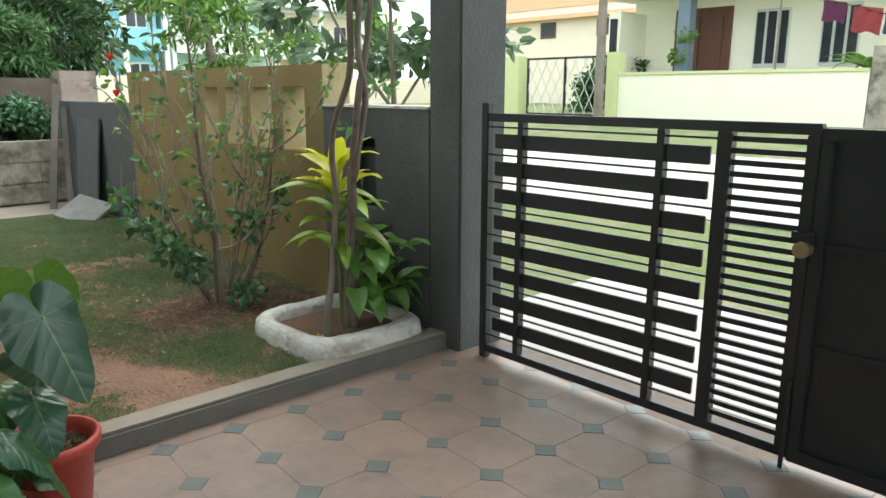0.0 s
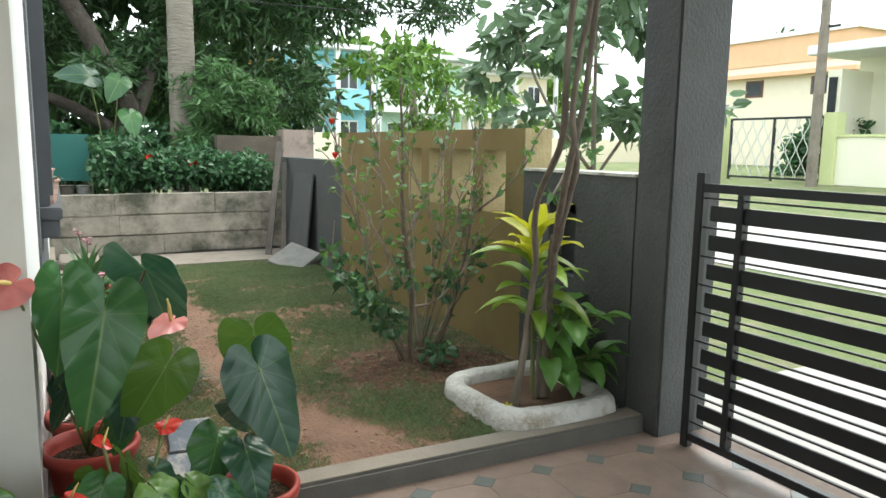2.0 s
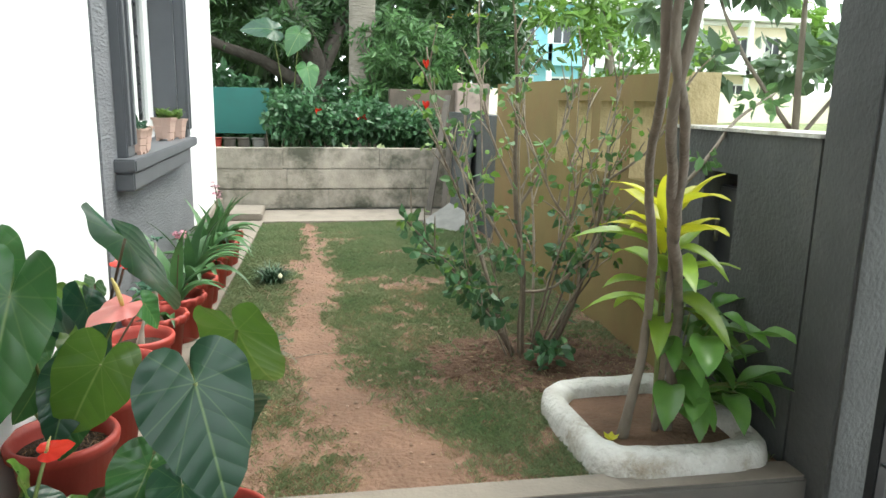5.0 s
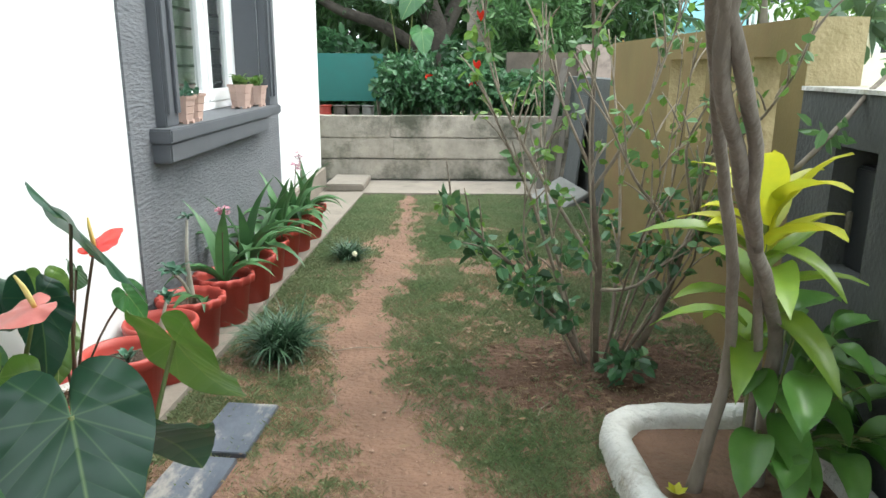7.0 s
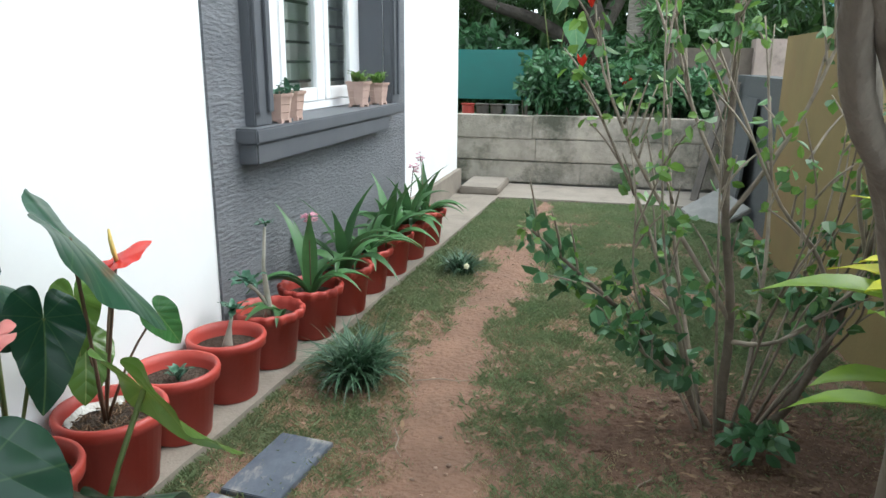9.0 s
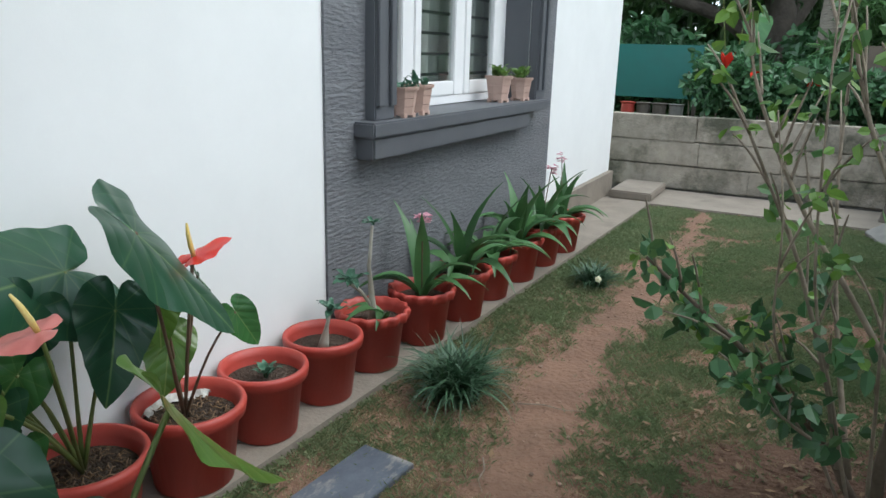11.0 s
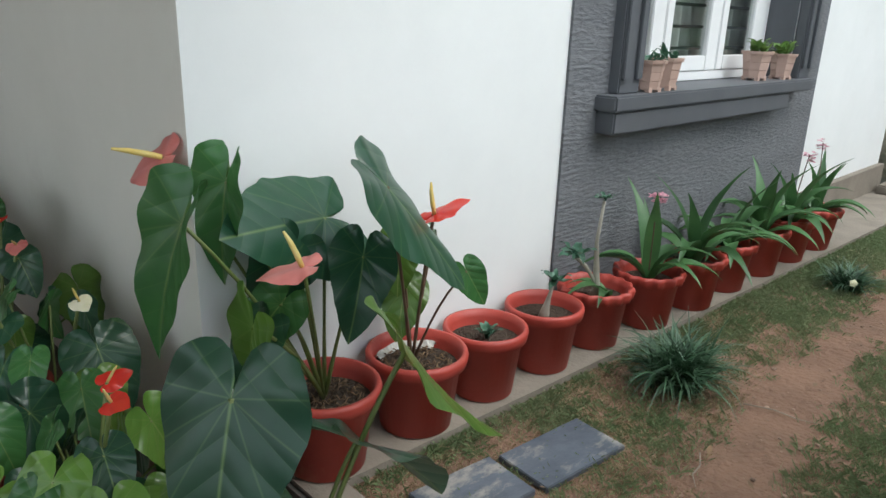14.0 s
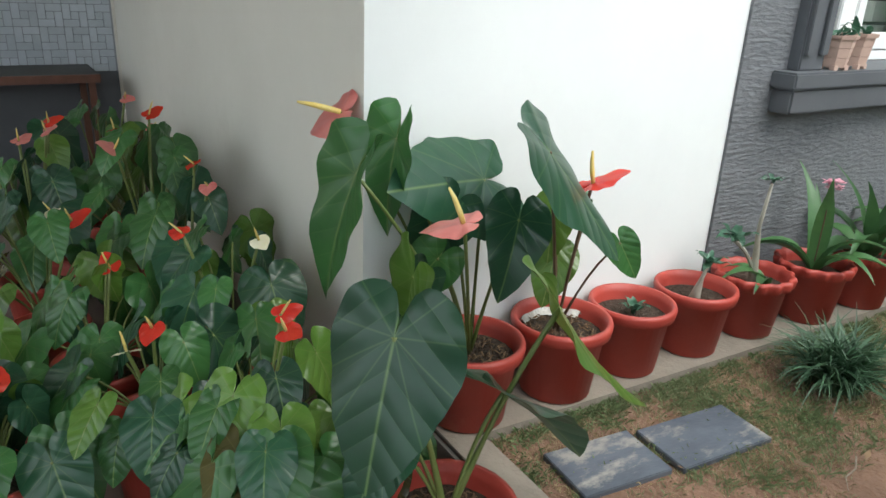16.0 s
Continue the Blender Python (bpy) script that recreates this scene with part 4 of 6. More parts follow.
def broad_leaf(length, width, material, droop):
    bm = bmesh.new()
    steps = 8
    rows = []
    for k in range(steps + 1):
        f = k / steps
        w = width * math.sin(math.pi * min(0.04 + f * 0.96, 1)) ** 0.65 * (1 - 0.2 * f) + 0.002
        y, z = length * f, length * (0.15 * math.sin(2.2 * f) - droop * f * f)
        rows.append([bm.verts.new((s * w / 2, y, z + abs(s) ** 1.5 * w * 0.22 + 0.006 * math.sin(9 * f + s))) for s in (-1, -0.5, 0, 0.5, 1)])
    for a, b in zip(rows, rows[1:]):
        for j in range(4):
            bm.faces.new((a[j], a[j + 1], b[j + 1], b[j]))
    return mesh_of("leaf", bm, material, True)


def croton():
    """Yellow-topped broad-leaved plant at the low wall."""
    c = thing("yellow_croton", 2.775, 3.99, 0.05, "broad-leaved plant with yellow top leaves and green lower leaves", "plant")
    rng = random.Random(31)
    kinds = {"y": [broad_leaf(0.29, 0.10, YELLOW, d) for d in (0.2, 0.5)], "l": [broad_leaf(0.34, 0.112, LIME, d) for d in (0.3, 0.6)], "g": [broad_leaf(0.20, 0.118, BROADG, d) for d in (0.15, 0.45)]}
    part("stem", tube(bmesh.new(), [(0, 0, -0.02), (0.0, 0.02, 0.35), (-0.02, 0.0, 0.7), (-0.02, 0, 0.9)], [0.014, 0.012, 0.011, 0.008], 7), STEM, c)
    for tone, z0, z1, n, lift0, lift1, reach in (("y", 0.72, 0.88, 13, 30, 78, 0.0), ("l", 0.42, 0.76, 13, 0, 40, 0.02)):
        for k in range(n):
            a = 360 * k * 0.382 + rng.uniform(-15, 15)
            f = k / n
            part("leaf", kinds[tone][rng.randrange(2)], None, c, at=pose(-0.02, 0, z0 + (z1 - z0) * f, 0, 0, a) @ pose(0, 0.02, 0, rng.uniform(lift0, lift1) * (0.5 + 0.5 * f)) @ Matrix.Scale(rng.uniform(0.75, 1.1), 4))
    stems = bmesh.new()
    for k in range(60):
        a = rng.uniform(-128, 75)
        r, z = rng.uniform(0.08, 0.36), rng.uniform(0.05, 0.54)
        x, y = r * math.cos(radians(a)), r * math.sin(radians(a)) * 0.8
        x = min(x + 0.06, 0.26)
        tube(stems, curve_pts((0.05, -0.02, 0.05), (x, y, z), 0.05, 5), [0.003] * 6, 5)
        part("leaf", kinds["g"][rng.randrange(2)], None, c, at=pose(x, y, z, 0, 0, a - 90 + rng.uniform(-40, 40)) @ pose(0, 0, 0, rng.uniform(-40, 35)) @ Matrix.Scale(rng.uniform(0.6, 1.15), 4))
    tagged(part("vine_stems", stems, STEM, c), kind="stuff")


BROADG = shader("broad_green_leaf", (0.075, 0.19, 0.035), (0.12, 0.25, 0.05), 7, 0.35, 0.1, 60, thin=0.3, random_tint=0.3)
croton()


# ---- hibiscus ----
def hibiscus():
    """Vase of dark stems with long pale shoots, tufts of leaves at the joints and tips."""
    h = thing("hibiscus_shrub", 2.47, 4.9, 0.02, "leggy hibiscus shrub with bare pale branches and small leaves", "shrub")
    rng = random.Random(77)
    tufts = []

    def shoot(pts, r0, r1, material, twigs, start=0.25, reach=0.2):
        """One branch with short twigs; remembers where leaves grow."""
        pts = [Vector(q) for q in pts]
        n = len(pts) - 1
        limb(h, pts, [r0 + (r1 - r0) * k / n for k in range(n + 1)], material, 7, "branch")
        for j in range(twigs):
            f = (start + (0.98 - start) * (j + rng.random()) / twigs) * n
            k = min(int(f), n - 1)
            p = pts[k].lerp(pts[k + 1], f - k)
            d = (pts[k + 1] - pts[k]).normalized()
            q = p + d * rng.uniform(0.3, 0.9) * reach + Vector((rng.uniform(-1, 1), rng.uniform(-1, 1), rng.uniform(0.1, 0.9))) * reach * 0.55
            q.x = min(q.x, 3.08)
            limb(h, [p, p.lerp(q, 0.5) + Vector((0, 0, 0.012)), q], [0.0048, 0.0038, 0.002], TWIG, 5, "twig")
            tufts.append((q, 0.9))
            if rng.random() < 0.6:
                tufts.append((p.lerp(q, 0.55), 0.55))
            if rng.random() < 0.55:
                tufts.append((p, 0.6))
        tufts.append((pts[-1], 1.0))

    base = (2.47, 4.9, 0.02)
    shoot([base, (2.470, 4.90, 0.25), (2.468, 4.90, 0.47), (2.405, 4.90, 0.91), (2.396, 4.88, 1.26), (2.37, 4.85, 1.55), (2.34, 4.82, 1.78)], 0.021, 0.005, STEMBARK, 11, 0.3)
    shoot([(2.44, 4.91, 0.02), (2.38, 4.90, 0.12), (2.333, 4.90, 0.20), (2.15, 4.78, 0.45), (1.95, 4.65, 0.66), (1.80, 4.55, 0.82)], 0.018, 0.004, STEMBARK, 9, 0.35)
    shoot([(2.50, 4.90, 0.02), (2.60, 4.90, 0.06), (2.689, 4.90, 0.15), (2.79, 4.90, 0.42), (2.862, 4.90, 0.72), (2.93, 4.92, 1.05)], 0.022, 0.006, STEMBARK, 7, 0.4)
    shoot([(2.36, 4.90, 0.16), (2.28, 4.92, 0.45), (2.16, 4.90, 0.78), (2.02, 4.84, 1.08), (1.915, 4.77, 1.30)], 0.010, 0.003, TWIG, 8)
    shoot([(2.47, 4.90, 0.45), (2.30, 4.86, 0.72), (2.12, 4.82, 1.0), (1.98, 4.85, 1.30), (1.93, 4.86, 1.60)], 0.010, 0.003, TWIG, 8)
    shoot([(2.42, 4.90, 0.82), (2.58, 4.86, 1.12), (2.68, 4.84, 1.42), (2.72, 4.82, 1.58)], 0.009, 0.003, TWIG, 6)
    shoot([(2.80, 4.90, 0.45), (2.70, 4.82, 0.72), (2.55, 4.75, 0.90), (2.42, 4.70, 1.15), (2.30, 4.68, 1.40)], 0.009, 0.003, TWIG, 7)
    shoot([(2.47, 4.90, 0.38), (2.62, 4.84, 0.42), (2.80, 4.80, 0.62), (2.95, 4.80, 0.80)], 0.010, 0.004, TWIG, 5)
    shoot([(2.86, 4.90, 0.72), (2.80, 4.90, 1.0), (2.90, 4.90, 1.25), (2.98, 4.95, 1.50)], 0.008, 0.003, TWIG, 6)
    shoot([(2.41, 4.90, 0.90), (2.28, 4.92, 1.18), (2.20, 4.92, 1.45), (2.19, 4.90, 1.75)], 0.008, 0.003, TWIG, 7)
    shoot([(2.40, 4.96, 0.1), (2.30, 5.15, 0.55), (2.24, 5.28, 1.0), (2.22, 5.32, 1.45)], 0.010, 0.003, TWIG, 6)
    shoot([(2.55, 4.96, 0.1), (2.62, 5.2, 0.6), (2.60, 5.3, 1.05), (2.54, 5.35, 1.50)], 0.010, 0.003, TWIG, 6)
    shoot([(2.88, 4.90, 0.95), (2.94, 4.6, 1.12), (2.97, 4.4, 1.30), (2.98, 4.3, 1.48)], 0.008, 0.003, TWIG, 6)
    shoot([(2.33, 4.88, 0.22), (2.20, 4.72, 0.36), (2.05, 4.60, 0.52)], 0.007, 0.003, TWIG, 5, 0.3, 0.14)
    shoot([(2.50, 4.86, 0.05), (2.53, 4.76, 0.10), (2.56, 4.68, 0.12)], 0.005, 0.002, TWIG, 5, 0.2, 0.1)
    for k in range(9):
        a = rng.uniform(0, 6.28)
        foot = Vector((2.48 + 0.10 * math.cos(a), 4.92 + 0.08 * math.sin(a), 0.03))
        top = Vector((2.5 + 0.5 * math.cos(a), 5.0 + 0.38 * math.sin(a), rng.uniform(1.0, 1.65)))
        top.x = min(top.x, 2.98)
        mid = foot.lerp(top, 0.5) + Vector((0.10 * math.cos(a), 0.08 * math.sin(a), -0.05))
        shoot([foot, foot.lerp(mid, 0.5), mid, mid.lerp(top, 0.5) + Vector((rng.uniform(-0.09, 0.09), rng.uniform(-0.09, 0.09), 0.03)), top], 0.0065, 0.002, STEMBARK if k % 2 else TWIG, 6, 0.3)
    low = [(*p, 0.035 * s) for p, s in tufts if p.z < 0.75]
    high = [(*p, 0.03 * s) for p, s in tufts if p.z >= 0.5]
    foliage("foliage", h, LEAF, high[::2] + low[::2], 340, 0.052, 0.021, 6, squash=1.0)
    foliage("young_foliage", h, LEAF_LIGHT, high, 400, 0.044, 0.018, 7, squash=1.0)
    foliage("low_foliage", h, LEAF_HEDGE, low + [(1.83, 4.58, 0.80, 0.07), (1.93, 4.66, 0.66, 0.06), (2.1, 4.75, 0.48, 0.07), (2.54, 4.72, 0.10, 0.08), (2.3, 4.85, 0.3, 0.08)], 340, 0.062, 0.026, 8, squash=0.9)
    for x, y, z in ((1.915, 4.763, 1.31), (1.93, 4.86, 1.50)):
        bm = bmesh.new()
        for j in range(5):
            a = j * 1.257
            d, e = Vector((math.cos(a) * 0.02, math.sin(a) * 0.02, 0.045)), Vector((-math.sin(a), math.cos(a), 0)) * 0.012
            bm.faces.new([bm.verts.new(q) for q in (Vector((0, 0, 0)), d * 0.6 + e, d, d * 0.6 - e)])
        bm.transform(h.matrix_world.inverted() @ pose(x, y, z))
        part("bloom", bm, RED, h, "red hibiscus bloom")


hibiscus()


# ---- potted plants along the house wall ----
def adenium(p, sprigs, trunk, lean=(0.03, 0.0)):
    h = 0.192
    part("trunk", tube(bmesh.new(), [(0, 0, h), (0.004, 0, h + 0.03), (lean[0] * 0.5, lean[1], h + trunk * 0.6), (lean[0], lean[1], h + trunk)], [0.024, 0.018, 0.008, 0.006], 10), PALEBARK, p, "swollen pale grey trunk", smooth=True)
    rng = random.Random(int(trunk * 1000))
    for x, y, z, n, s in sprigs:
        for k in range(n):
            part("leaf", ROSETTE, None, p, at=pose(x, y, z, 0, 0, 360 * k / n + rng.uniform(-15, 15)) @ pose(0, 0, 0, rng.uniform(10, 55)) @ Matrix.Scale(s * rng.uniform(0.8, 1.2), 4))


PALEBARK = shader("pale_smooth_bark", (0.34, 0.32, 0.27), (0.27, 0.25, 0.2), 20, 0.7, 0.3, 60)
BLUELEAF = shader("blue_green_leaf", (0.05, 0.13, 0.08), (0.07, 0.16, 0.1), 9, 0.35, 0.0, thin=0.25, random_tint=0.25)
ROSETTE = broad_leaf(0.075, 0.028, BLUELEAF, 0.3)

# red anthurium pot with pale foam on the soil
p = potted("potted_anthurium", 0.594, 4.06, 0.035, "red pot with a tall anthurium and one red flower", big=True)
root = (0.58, 4.05, 0.24)
add_leaf(p, root, (0.798, 3.758, 0.915), (0.91, 3.965, 0.635), (0.55, 0.38, 0.75), "dark", 3, STEM_BROWN)
add_leaf(p, root, (0.54, 4.05, 0.50), (0.60, 3.97, 0.36), (0.8, -0.6, 0.3), "light", 0, STEM_BROWN, 0.004)
add_leaf(p, root, (0.55, 4.02, 0.66), (0.59, 3.97, 0.50), (0.6, -0.7, 0.4), "light", 2, STEM_BROWN, 0.004)
add_leaf(p, root, (0.77, 4.09, 0.61), (0.82, 4.13, 0.50), (0.7, -0.6, 0.3), "mid", 2, STEM_BROWN, 0.004)
add_leaf(p, root, (0.60, 4.12, 0.68), (0.56, 4.20, 0.60), (0.5, -0.3, 0.8), "mid", 2, STEM_BROWN, 0.004)
add_spathe(p, root, (0.743, 3.974, 0.796), (0.787, 4.066, 0.846), (-0.2, -0.4, 0.9), "red", -10, STEM_BROWN)
foam = bmesh.new()
ring = [[foam.verts.new((r * math.cos(t), r * math.sin(t), z + 0.004 * math.sin(7 * t))) for t in [1.9 + 0.12 * k for k in range(18)]] for r, z in ((0.112, 0.213), (0.130, 0.235), (0.138, 0.22))]
for u, v in zip(ring, ring[1:]):
    for k in range(17):
        foam.faces.new((u[k], u[k + 1], v[k + 1], v[k]))
part("foam_lining", foam, WASHED, p, "dirty white foam lining at the rim")

p = potted("potted_seedling", 0.595, 4.388, 0.035, "red pot with a small green seedling")
for k in range(7):
    part("leaf", ROSETTE, None, p, at=pose(0.01, 0, 0.205, 0, 0, 51 * k) @ pose(0, 0, 0, 45 + 8 * (k % 3)) @ Matrix.Scale(0.9, 4))

p = potted("potted_adenium", 0.605, 4.713, 0.035, "red pot with a young desert rose", turn=20)
adenium(p, [(0.03, 0, 0.34, 8, 1.0)], 0.15)

p = potted("potted_adenium", 0.614, 5.046, 0.035, "scalloped red pot with a tall bare-stemmed desert rose", wavy=True)
adenium(p, [(-0.01, -0.15, 0.40, 9, 1.25), (0.04, -0.06, 0.63, 7, 0.7)], 0.43, (0.03, -0.05))
part("side_branch", tube(bmesh.new(), curve_pts((0.005, 0, 0.24), (-0.01, -0.15, 0.40), 0.02), [0.008] * 8, 7), PALEBARK, p)
for a, s in ((160, 0.85), (110, 0.7), (200, 0.7)):
    part("leaf", STRAPS[3], None, p, at=pose(0.05, 0.02, 0.205, 0, 0, a) @ Matrix.Scale(s, 4))

for i, (x, y, n, spike) in enumerate(((0.655, 5.40, 9, True), (0.68, 5.765, 13, False), (0.675, 6.125, 14, False), (0.69, 6.505, 15, False), (0.70, 6.885, 15, True), (0.715, 7.265, 12, True))):
    p = potted("potted_ground_orchid", x, y, 0.035, "scalloped red pot of strap-leaved %s" % ("orchid with pink flowers" if spike else "green foliage"), wavy=True, turn=37 * i)
    straps_plant(p, n, 50 + i, size=1.15 if i else 1.05)
    if spike:
        flower_spike(p, 0.05, -0.10, 0.60 + 0.03 * (i % 2), i)

# ---- the two large anthuriums at the corner ----
p = potted("large_anthurium", 0.582, 3.707, 0.035, "red pot with a large anthurium in pink flower", group="large anthuriums", big=True)
root = (0.575, 3.71, 0.24)
add_leaf(p, root, (0.63, 3.30, 0.863), (0.563, 3.192, 0.530), (0.10, -0.92, 0.38), "mid", 4)
add_leaf(p, root, (0.52, 3.47, 0.917), (0.50, 3.42, 0.64), (0.25, -0.95, 0.25), "mid", 4)
add_leaf(p, root, (0.522, 3.761, 0.775), (0.61, 3.41, 0.81), (0.74, -0.05, 0.60), "dark", 3)
add_leaf(p, root, (0.66, 3.79, 0.69), (0.745, 3.69, 0.49), (0.9, -0.35, 0.15), "dark", 2)
add_leaf(p, root, (0.808, 3.363, 0.652), (0.68, 3.39, 0.42), (0.1, -0.92, 0.35), "light", 2)
add_leaf(p, root, (0.62, 3.55, 0.60), (0.56, 3.45, 0.45), (0.9, -0.6, 0.5), "mid", 2)
add_leaf(p, root, (0.70, 3.45, 0.58), (0.67, 3.36, 0.42), (0.25, -0.95, 0.2), "dark", 2)
add_leaf(p, root, (0.52, 3.60, 0.56), (0.50, 3.50, 0.44), (0.9, -0.5, 0.4), "dark", 1)
add_leaf(p, root, (0.57, 3.62, 0.72), (0.52, 3.52, 0.55), (0.9, -0.4, 0.3), "dark", 0)
add_leaf(p, root, (0.68, 3.50, 0.46), (0.66, 3.44, 0.34), (0.4, -0.7, 0.6), "mid", 0)
add_spathe(p, root, (0.846, 3.474, 0.782), (0.765, 3.395, 0.755), (0.1, -0.15, 1.0), "pink", 0)
add_spathe(p, root, (0.385, 3.375, 0.968), (0.267, 3.32, 0.905), (0.2, -0.75, 0.7), "pink", -30)

p = potted("large_anthurium", 1.072, 3.313, PORCH, "red pot with large dark heart-shaped anthurium leaves", group="large anthuriums", big=True)
root = (1.072, 3.313, 0.16)
add_leaf(p, root, (1.072, 3.168, 0.663), (1.155, 3.055, 0.39), (0.42, -0.75, 0.50), "dark", 3, thick=0.007)
add_leaf(p, root, (1.143, 3.524, 0.679), (1.216, 3.68, 0.394), (-0.30, -0.69, -0.40), "light", 2, thick=0.006)
add_leaf(p, root, (1.107, 3.42, 0.485), (1.128, 3.68, 0.308), (-0.06, 0.22, 0.3), "dark", 2)
add_leaf(p, root, (1.025, 3.18, 0.383), (1.055, 3.06, 0.25), (0.3, -0.8, 0.5), "dark", 0)
add_leaf(p, root, (0.94, 3.22, 0.42), (0.88, 3.10, 0.28), (0.5, -0.6, 0.7), "mid", 1)

# ---- crowded anthurium pots on the porch ----
def porch_anthurium(x, y, seed, count, tall, spread, flowers):
    rng = random.Random(seed)
    p = potted("potted_anthurium", x, y, PORCH, "red pot crowded with heart-leaved anthurium in flower" if flowers else "red pot crowded with heart-leaved anthurium", small=rng.random() < 0.5, group="anthurium pots on the porch")
    root = Vector((x, y, PORCH + 0.2))
    for k in range(count):
        a = 2 * math.pi * (k * 0.382 + rng.uniform(-0.06, 0.06))
        f = rng.random()
        r = spread * (0.35 + 0.65 * f)
        at = Vector((x + r * math.cos(a), min(y + r * math.sin(a), 3.34), PORCH + 0.2 + tall * (1.05 - 0.55 * f) + rng.uniform(-0.04, 0.05)))
        out = Vector((math.cos(a), math.sin(a), 0))
        size = rng.uniform(0.11, 0.21)
        tip = at + (out * 0.65 + Vector((0.25, -0.25, -0.65 - 0.5 * rng.random()))).normalized() * size
        tip.y = min(tip.y, 3.37)
        tone = rng.choices(("dark", "mid", "light", "bronze"), (3.5, 5, 2, 0.5))[0]
        add_leaf(p, root, at, tip, out * 0.5 + Vector((0.45, -0.45, 0.75)), tone, rng.randrange(3), thick=0.0035)
    for tone in flowers:
        a = rng.uniform(0, 6.28)
        at = Vector((x + spread * 0.5 * math.cos(a), min(y + spread * 0.5 * math.sin(a), 3.3), PORCH + 0.24 + tall * rng.uniform(0.95, 1.2)))
        b = a + rng.uniform(-1, 1)
        add_spathe(p, root, at, at + Vector((math.cos(b) * 0.058, math.sin(b) * 0.058, rng.uniform(-0.02, 0.04))), Vector((0.4, -0.3, 0.8)), tone, rng.uniform(-40, 10))


for i, (x, y, n, tall, spread, fl) in enumerate((
        (0.66, 3.02, 16, 0.32, 0.22, ("red", "red")), (0.40, 2.84, 14, 0.28, 0.22, ("red", "cream")), (0.84, 2.98, 10, 0.20, 0.16, ()), (0.42, 2.46, 10, 0.18, 0.18, ("red",)),
        (0.12, 3.12, 13, 0.40, 0.25, ("red", "cream")), (0.02, 2.76, 11, 0.28, 0.22, ("red",)), (0.06, 2.42, 10, 0.24, 0.2, ("cream",)),
        (-0.26, 3.08, 13, 0.48, 0.26, ("pink", "red")), (-0.36, 2.64, 11, 0.36, 0.24, ("red", "cream")), (-0.62, 3.04, 12, 0.54, 0.26, ("pink", "red")),
        (-0.76, 2.66, 11, 0.44, 0.25, ("pink", "pink")), (-1.0, 3.08, 11, 0.5, 0.25, ("pink", "red")), (-1.12, 2.70, 11, 0.5, 0.26, ("red", "pink")),
        (-1.42, 3.0, 10, 0.52, 0.26, ("pink",)), (0.80, 3.28, 5, 0.12, 0.10, ()))):
    porch_anthurium(x, y, 100 + i, n, tall, spread, fl)


# ---- pots on the window sill ----
def sill_pot(x, y, s, seed, plump):
    p = thing("sill_planter", x, y, 1.04, "small pale pink slatted pot with succulents on the sill", "potted plant", "pots on the window sill", turn=random.Random(seed).uniform(-8, 8))
    bm = bmesh.new()
    for k, (r0, r1, z0, z1) in enumerate(((0.054, 0.060, 0.012, 0.05), (0.061, 0.066, 0.052, 0.09), (0.067, 0.072, 0.092, 0.128))):
        lathe(bm, [(r0 * s, z0 * s), (r1 * s, z1 * s)], 8)
    lathe(bm, [(0.080 * s, 0.128 * s), (0.083 * s, 0.142 * s), (0.070 * s, 0.142 * s), (0.066 * s, 0.11 * s), (0.001, 0.11 * s)], 8)
    for k in range(4):
        a = radians(45 + 90 * k)
        box(0.048 * s * math.cos(a) - 0.011, 0.048 * s * math.sin(a) - 0.011, 0, 0.048 * s * math.cos(a) + 0.011, 0.048 * s * math.sin(a) + 0.011, 0.02 * s, bm=bm)
    part("pot", bm, PINKPOT, p, "pale pink plastic pot")
    part("soil", lathe(bmesh.new(), [(0.001, 0.133 * s), (0.069 * s, 0.13 * s)], 12), POTSOIL, p)
    rng = random.Random(seed)
    for k in range(16 if plump else 7):
        part("leaf", SUCC if plump else ROSETTE, None, p, at=pose(rng.uniform(-0.03, 0.03) * s, rng.uniform(-0.03, 0.03) * s, 0.132 * s, 0, 0, rng.uniform(0, 360)) @ pose(0, 0, 0, rng.uniform(20, 80)) @ Matrix.Scale(rng.uniform(0.7, 1.1) * (1.25 if plump else 1.1), 4))


PINKPOT = shader("pale_pink_plastic", (0.55, 0.38, 0.31), (0.48, 0.33, 0.27), 10, 0.55, 0.1, 60)
SUCCM = shader("succulent_leaf", (0.16, 0.26, 0.06), (0.10, 0.2, 0.05), 12, 0.4, 0.0, thin=0.15, random_tint=0.3)
SUCC = broad_leaf(0.07, 0.045, SUCCM, 0.3)
sill_pot(0.47, 5.52, 0.95, 1, False)
sill_pot(0.46, 5.68, 1.0, 2, False)
sill_pot(0.40, 6.80, 1.12, 3, True)
sill_pot(0.44, 7.07, 1.02, 4, True)


# ---- leaning planks and scrap in the far corner ----
WOOD = shader("weathered_plank", (0.13, 0.11, 0.09), (0.07, 0.06, 0.05), 8, 0.9, 0.6, 40, stretch=(1, 1, 0.2))
for x0, y0, x1, y1, z1, w in ((2.80, 9.62, 3.12, 10.16, 1.42, 0.075), (2.98, 9.6, 3.16, 10.12, 1.15, 0.06)):
    k = thing("plank", x0, y0, 0.028, "weathered grey wooden plank leaning in the corner", "plank", "leaning planks")
    b, e = Vector((0, 0, 0)), Vector((x1 - x0, y1 - y0, z1 - 0.028))
    bm = box(-w / 2, -0.012, 0, w / 2, 0.012, e.length, 0.003)
    bm.transform(e.to_track_quat("Z", "Y").to_matrix().to_4x4())
    part("board", bm, WOOD, k)
sheet = thing("scrap_sheet", 3.06, 9.3, 0.0, "dark sheet of scrap leaning on the boundary wall", "sheet")
